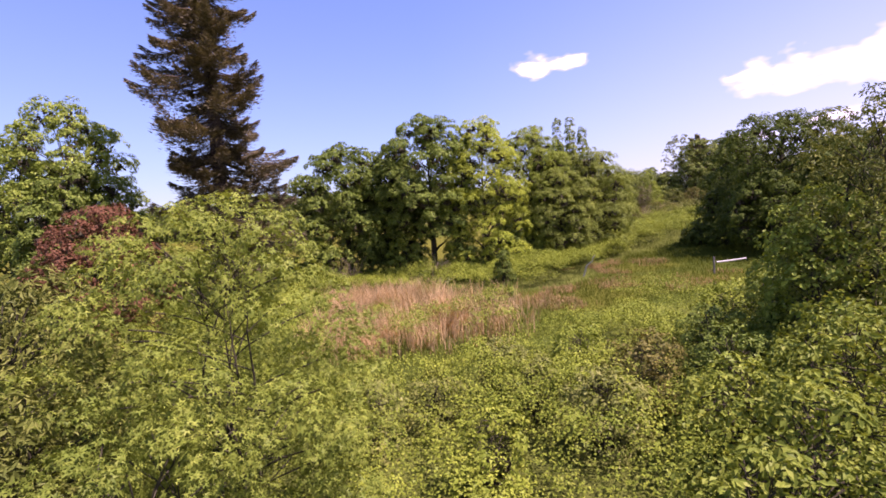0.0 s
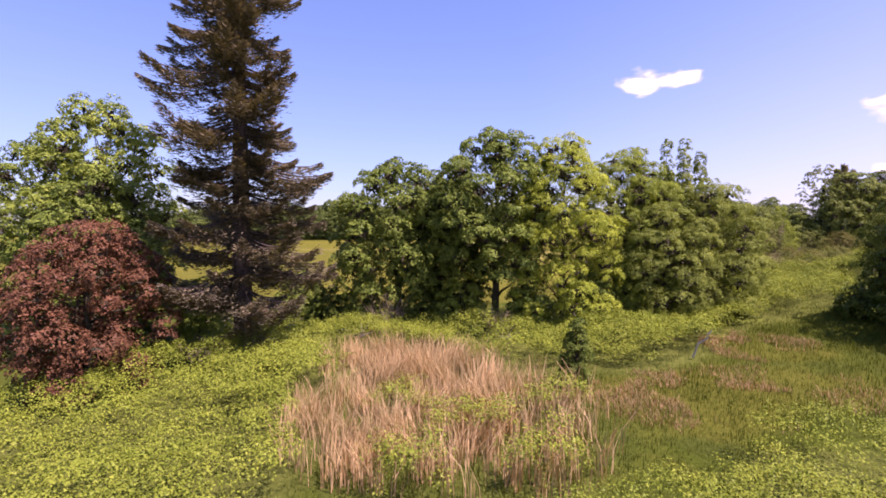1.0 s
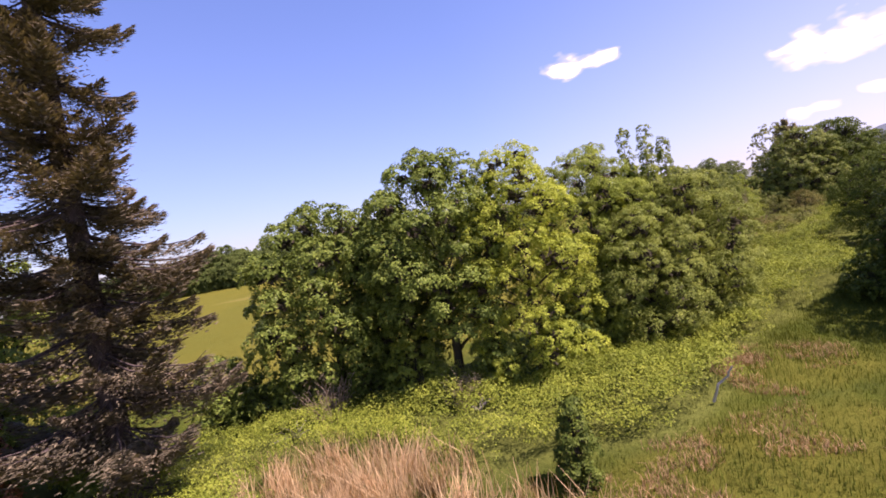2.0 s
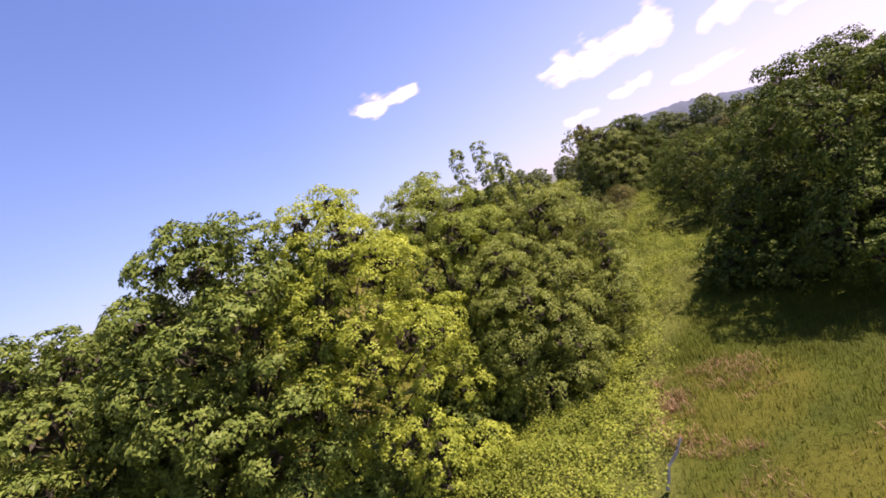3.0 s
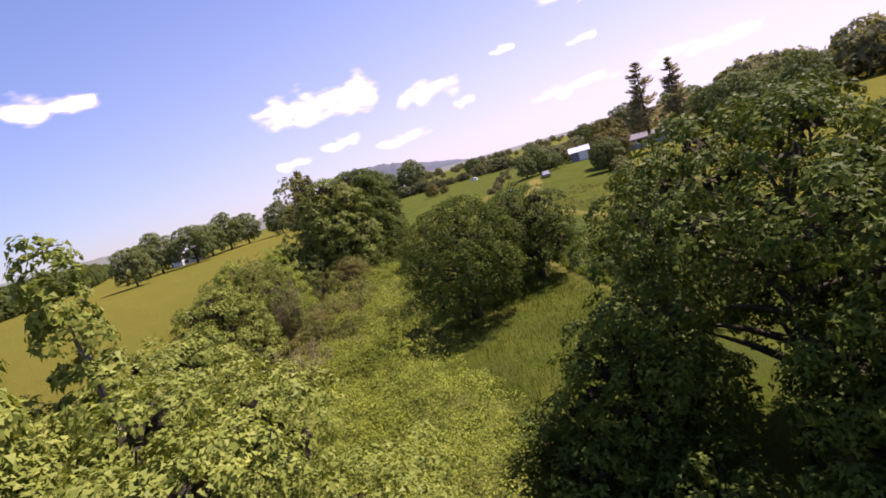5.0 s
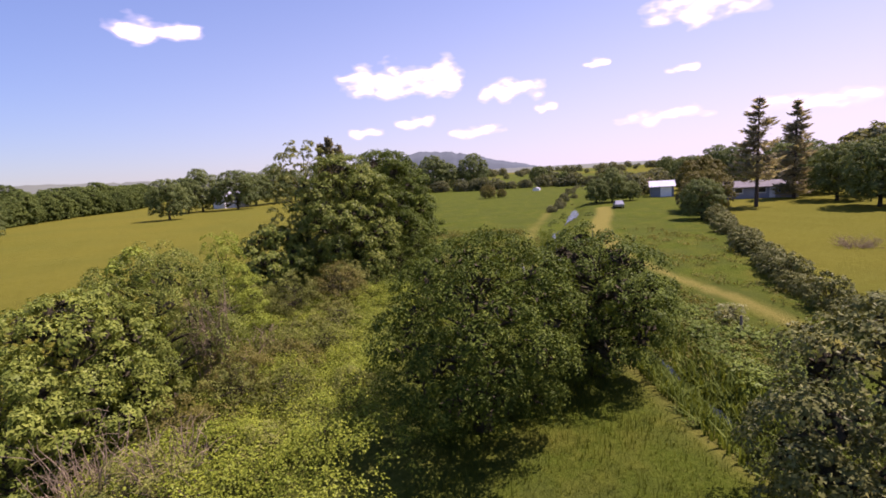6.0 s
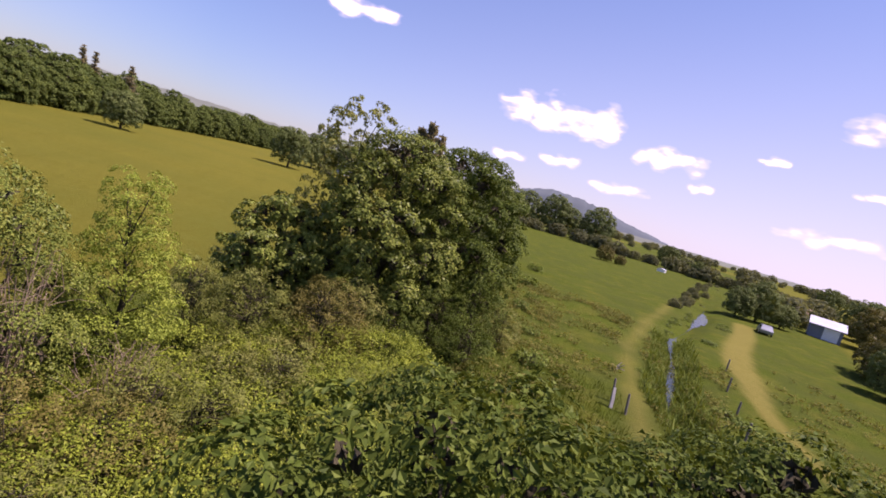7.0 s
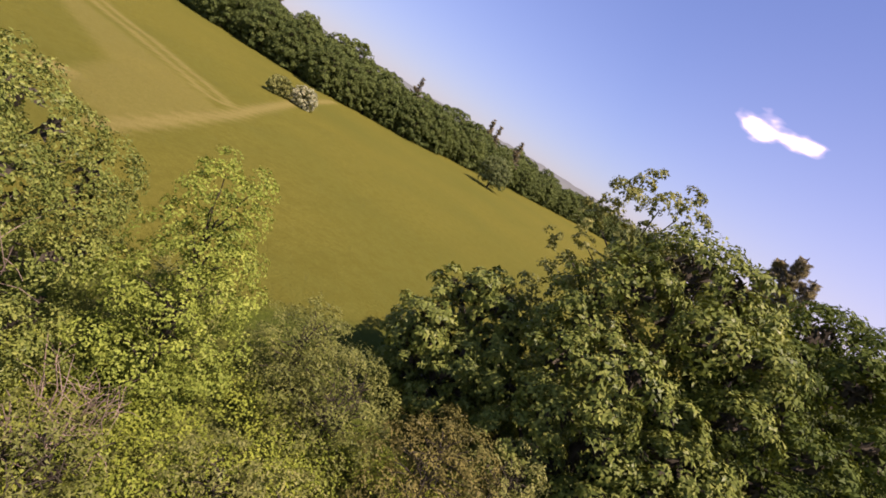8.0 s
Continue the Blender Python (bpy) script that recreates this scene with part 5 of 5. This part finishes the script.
def car(x, y, turn):
    root = tagged(new("car"), "silver car parked at the end of the track", "car")
    root.location, root.rotation_euler = (x, y, gz(x, y)), (0, 0, math.radians(turn))
    bm = bmesh.new()
    prof = [(-2.1, 0.35), (2.1, 0.35), (2.15, 0.75), (1.2, 0.9), (0.55, 1.38), (-1.2, 1.42), (-1.95, 0.95), (-2.15, 0.8)]
    rows = [[bm.verts.new((px, s * (0.85 if pz < 1.0 else 0.68), pz)) for px, pz in prof] for s in (-1, 1)]
    for i in range(8):
        j = (i + 1) % 8
        bm.faces.new((rows[0][i], rows[0][j], rows[1][j], rows[1][i]))
    bm.faces.new(rows[0][::-1])
    bm.faces.new(rows[1])
    body = solid("body", bm, CAR_PAINT, root, bevel=0.05)
    boxes("window", [(-1.1, 0.5, -0.80, -0.74, 1.0, 1.28)], DARK_GLASS, body)
    boxes("window", [(-1.1, 0.5, 0.74, 0.80, 1.0, 1.28)], DARK_GLASS, body)
    for wx in (-1.35, 1.35):
        for wy in (-0.8, 0.8):
            bm = bmesh.new()
            bmesh.ops.create_cone(bm, cap_ends=True, segments=18, radius1=0.32, radius2=0.32, depth=0.2, matrix=pose(wx, wy, 0.32, 90))
            wheel = solid("wheel", bm, RUBBER, root, bevel=0.03)
            bm = bmesh.new()
            bmesh.ops.create_cone(bm, cap_ends=True, segments=14, radius1=0.18, radius2=0.18, depth=0.23, matrix=pose(wx, wy, 0.32, 90))
            solid("rim", bm, STEEL, wheel)
    return root


car(112.6, 88.0, 34)


def wooden_post(name, label, x, y, h, r=0.07, lean=(0, 0), mat=None, group=""):
    v, f = tube([(0, 0, -0.2), (lean[0] * 0.5, lean[1] * 0.5, h * 0.5), (lean[0], lean[1], h), (lean[0], lean[1], h + 0.01)], [r * 1.1, r, r * 0.92, 0.01], 8)
    ob = new(name, mesh_of(name, v, f, mat or POST, False))
    ob.location = (x, y, gz(x, y))
    return tagged(ob, label, "post", group)


wooden_post("fence_post", "dark weathered fence post in the meadow", 18.3, 26.5, 1.1, 0.06)
rail = tagged(new("gate_rail", mesh_of("gate_rail", *tube([(0, 0, 0), (0.8, 0.02, 0.03), (1.9, 0.0, 0.12)], [0.06, 0.055, 0.05], 8), BLEACHED)), "pale bleached rail leaning from the post", "rail")
rail.location = (18.42, 26.4, gz(18.4, 26.4) + 0.75)
for x, y, h, lean in ((55.9, 65.9, 1.3, (0.1, 0.3)), (55.6, 64.6, 1.1, (0.05, 0.2)), (62.5, 62.0, 1.1, (0, 0)), (66.0, 64.6, 1.1, (0, 0)), (70.5, 68.0, 1.1, (0, 0)), (52.5, 48.2, 1.1, (0, 0)), (76.5, 71.8, 1.1, (0, 0))):
    wooden_post("fence_post", "weathered grey fence post by the creek", x, y, h, 0.07, lean, None, "posts by the creek")


def dead_branch(label, x, y, seed, size, mat):
    rng = np.random.default_rng(seed)
    bits = []
    for k in range(7):
        a = rng.random() * 6.28
        e = np.array([math.cos(a) * size * rng.uniform(0.5, 1), math.sin(a) * size * rng.uniform(0.5, 1), rng.uniform(0.1, 0.75) * size])
        bits.append(limb((0, 0, 0.05), e, 0.06, 0.015, rng, 0.1))
    v, f = join(bits)
    ob = tagged(new("dead_branch", mesh_of("dead_branch", v, f, mat, True)), label, "branch")
    ob.location = (x, y, gz(x, y))


board = tagged(new("leaning_board", mesh_of("leaning_board", *tube([(0, 0, 0), (0.1, 0.12, 0.5), (0.2, 0.3, 1.1)], [0.11, 0.11, 0.09], 4), BLEACHED)), "pale bleached board leaning by the posts", "board")
board.location = (55.2, 65.3, gz(55.2, 65.3) - 0.05)
dead_branch("fallen bleached branch lying on the creek bank", 61.0, 70.4, 5, 0.8, BARK_PALE)
stump = tagged(new("fallen_pole", mesh_of("fallen_pole", *limb((0, 0, 0), (0.7, -0.5, 1.5), 0.06, 0.03, np.random.default_rng(3)), BLEACHED, True)), "pale leaning pole at the brambles' edge", "pole")
stump.location = (10.8, 29.6, gz(10.8, 29.6) + 0.1)


def twig_bush(label, x, y, height, spread, seed, stems=46, upright=0.5):
    """A leafless shrub: many thin stems that fork into twigs."""
    rng = np.random.default_rng(seed)
    bits = []
    for k in range(stems):
        a, d = rng.random() * 6.28, spread * math.sqrt(rng.random())
        foot = np.array([math.cos(a) * d * 0.35, math.sin(a) * d * 0.35, -0.1])
        tip = np.array([math.cos(a) * d + rng.normal() * 0.2, math.sin(a) * d + rng.normal() * 0.2, height * (upright + (1 - upright) * rng.random())])
        bits.append(limb(foot, tip, 0.022, 0.008, rng, 0.12, 5))
        for j in range(4):
            s = foot + (tip - foot) * (0.45 + 0.5 * rng.random())
            bits.append(limb(s, s + rng.normal(size=3) * np.array([0.4, 0.4, 0.25]) + np.array([0, 0, 0.25]), 0.010, 0.004, rng, 0.1, 4))
    v, f = join(bits)
    ob = tagged(new("twig_bush", mesh_of("twig_bush", v, f, DEAD, True)), label, "bush", "leafless shrubs of the thicket")
    ob.location = (x, y, gz(x, y))


DEAD = bark_material("dead_twigs", (0.17, 0.125, 0.075), (0.36, 0.275, 0.175))
twig_bush("brown heap of cut brushwood on the lawn", 82.2, 47.7, 0.9, 2.2, 67, 60, 0.1)
twig_bush("tall grey leafless shrub among the ashes", 29.7, 63.2, 6.0, 1.3, 61, 60, 0.55)
twig_bush("tangle of bleached dead twigs in the thicket", 24.2, 57.8, 3.6, 1.6, 62, 60, 0.3)
twig_bush("tangle of grey dead twigs beside the brambles", 26.2, 56.2, 3.0, 1.4, 63, 60, 0.25)
twig_bush("brownish leafless shrub below the young ash", 32.4, 64.4, 2.6, 1.5, 64, 50, 0.3)
twig_bush("brown leafless shrub under the oaks", -6.8, 34.6, 2.6, 1.5, 65, 50, 0.4)
twig_bush("brown leafless shrub at the oak's foot", 0.6, 33.4, 2.0, 1.2, 66, 40, 0.4)
for i, (x, y, s) in enumerate(((27.0, 57.6, 1.7), (29.0, 60.6, 1.9), (23.6, 54.6, 1.5), (-8.2, 33.4, 1.4), (1.2, 33.0, 1.3))):
    dead_branch("grey leafless twigs of a dying shrub", x, y, 40 + i, s, BARK_PALE)
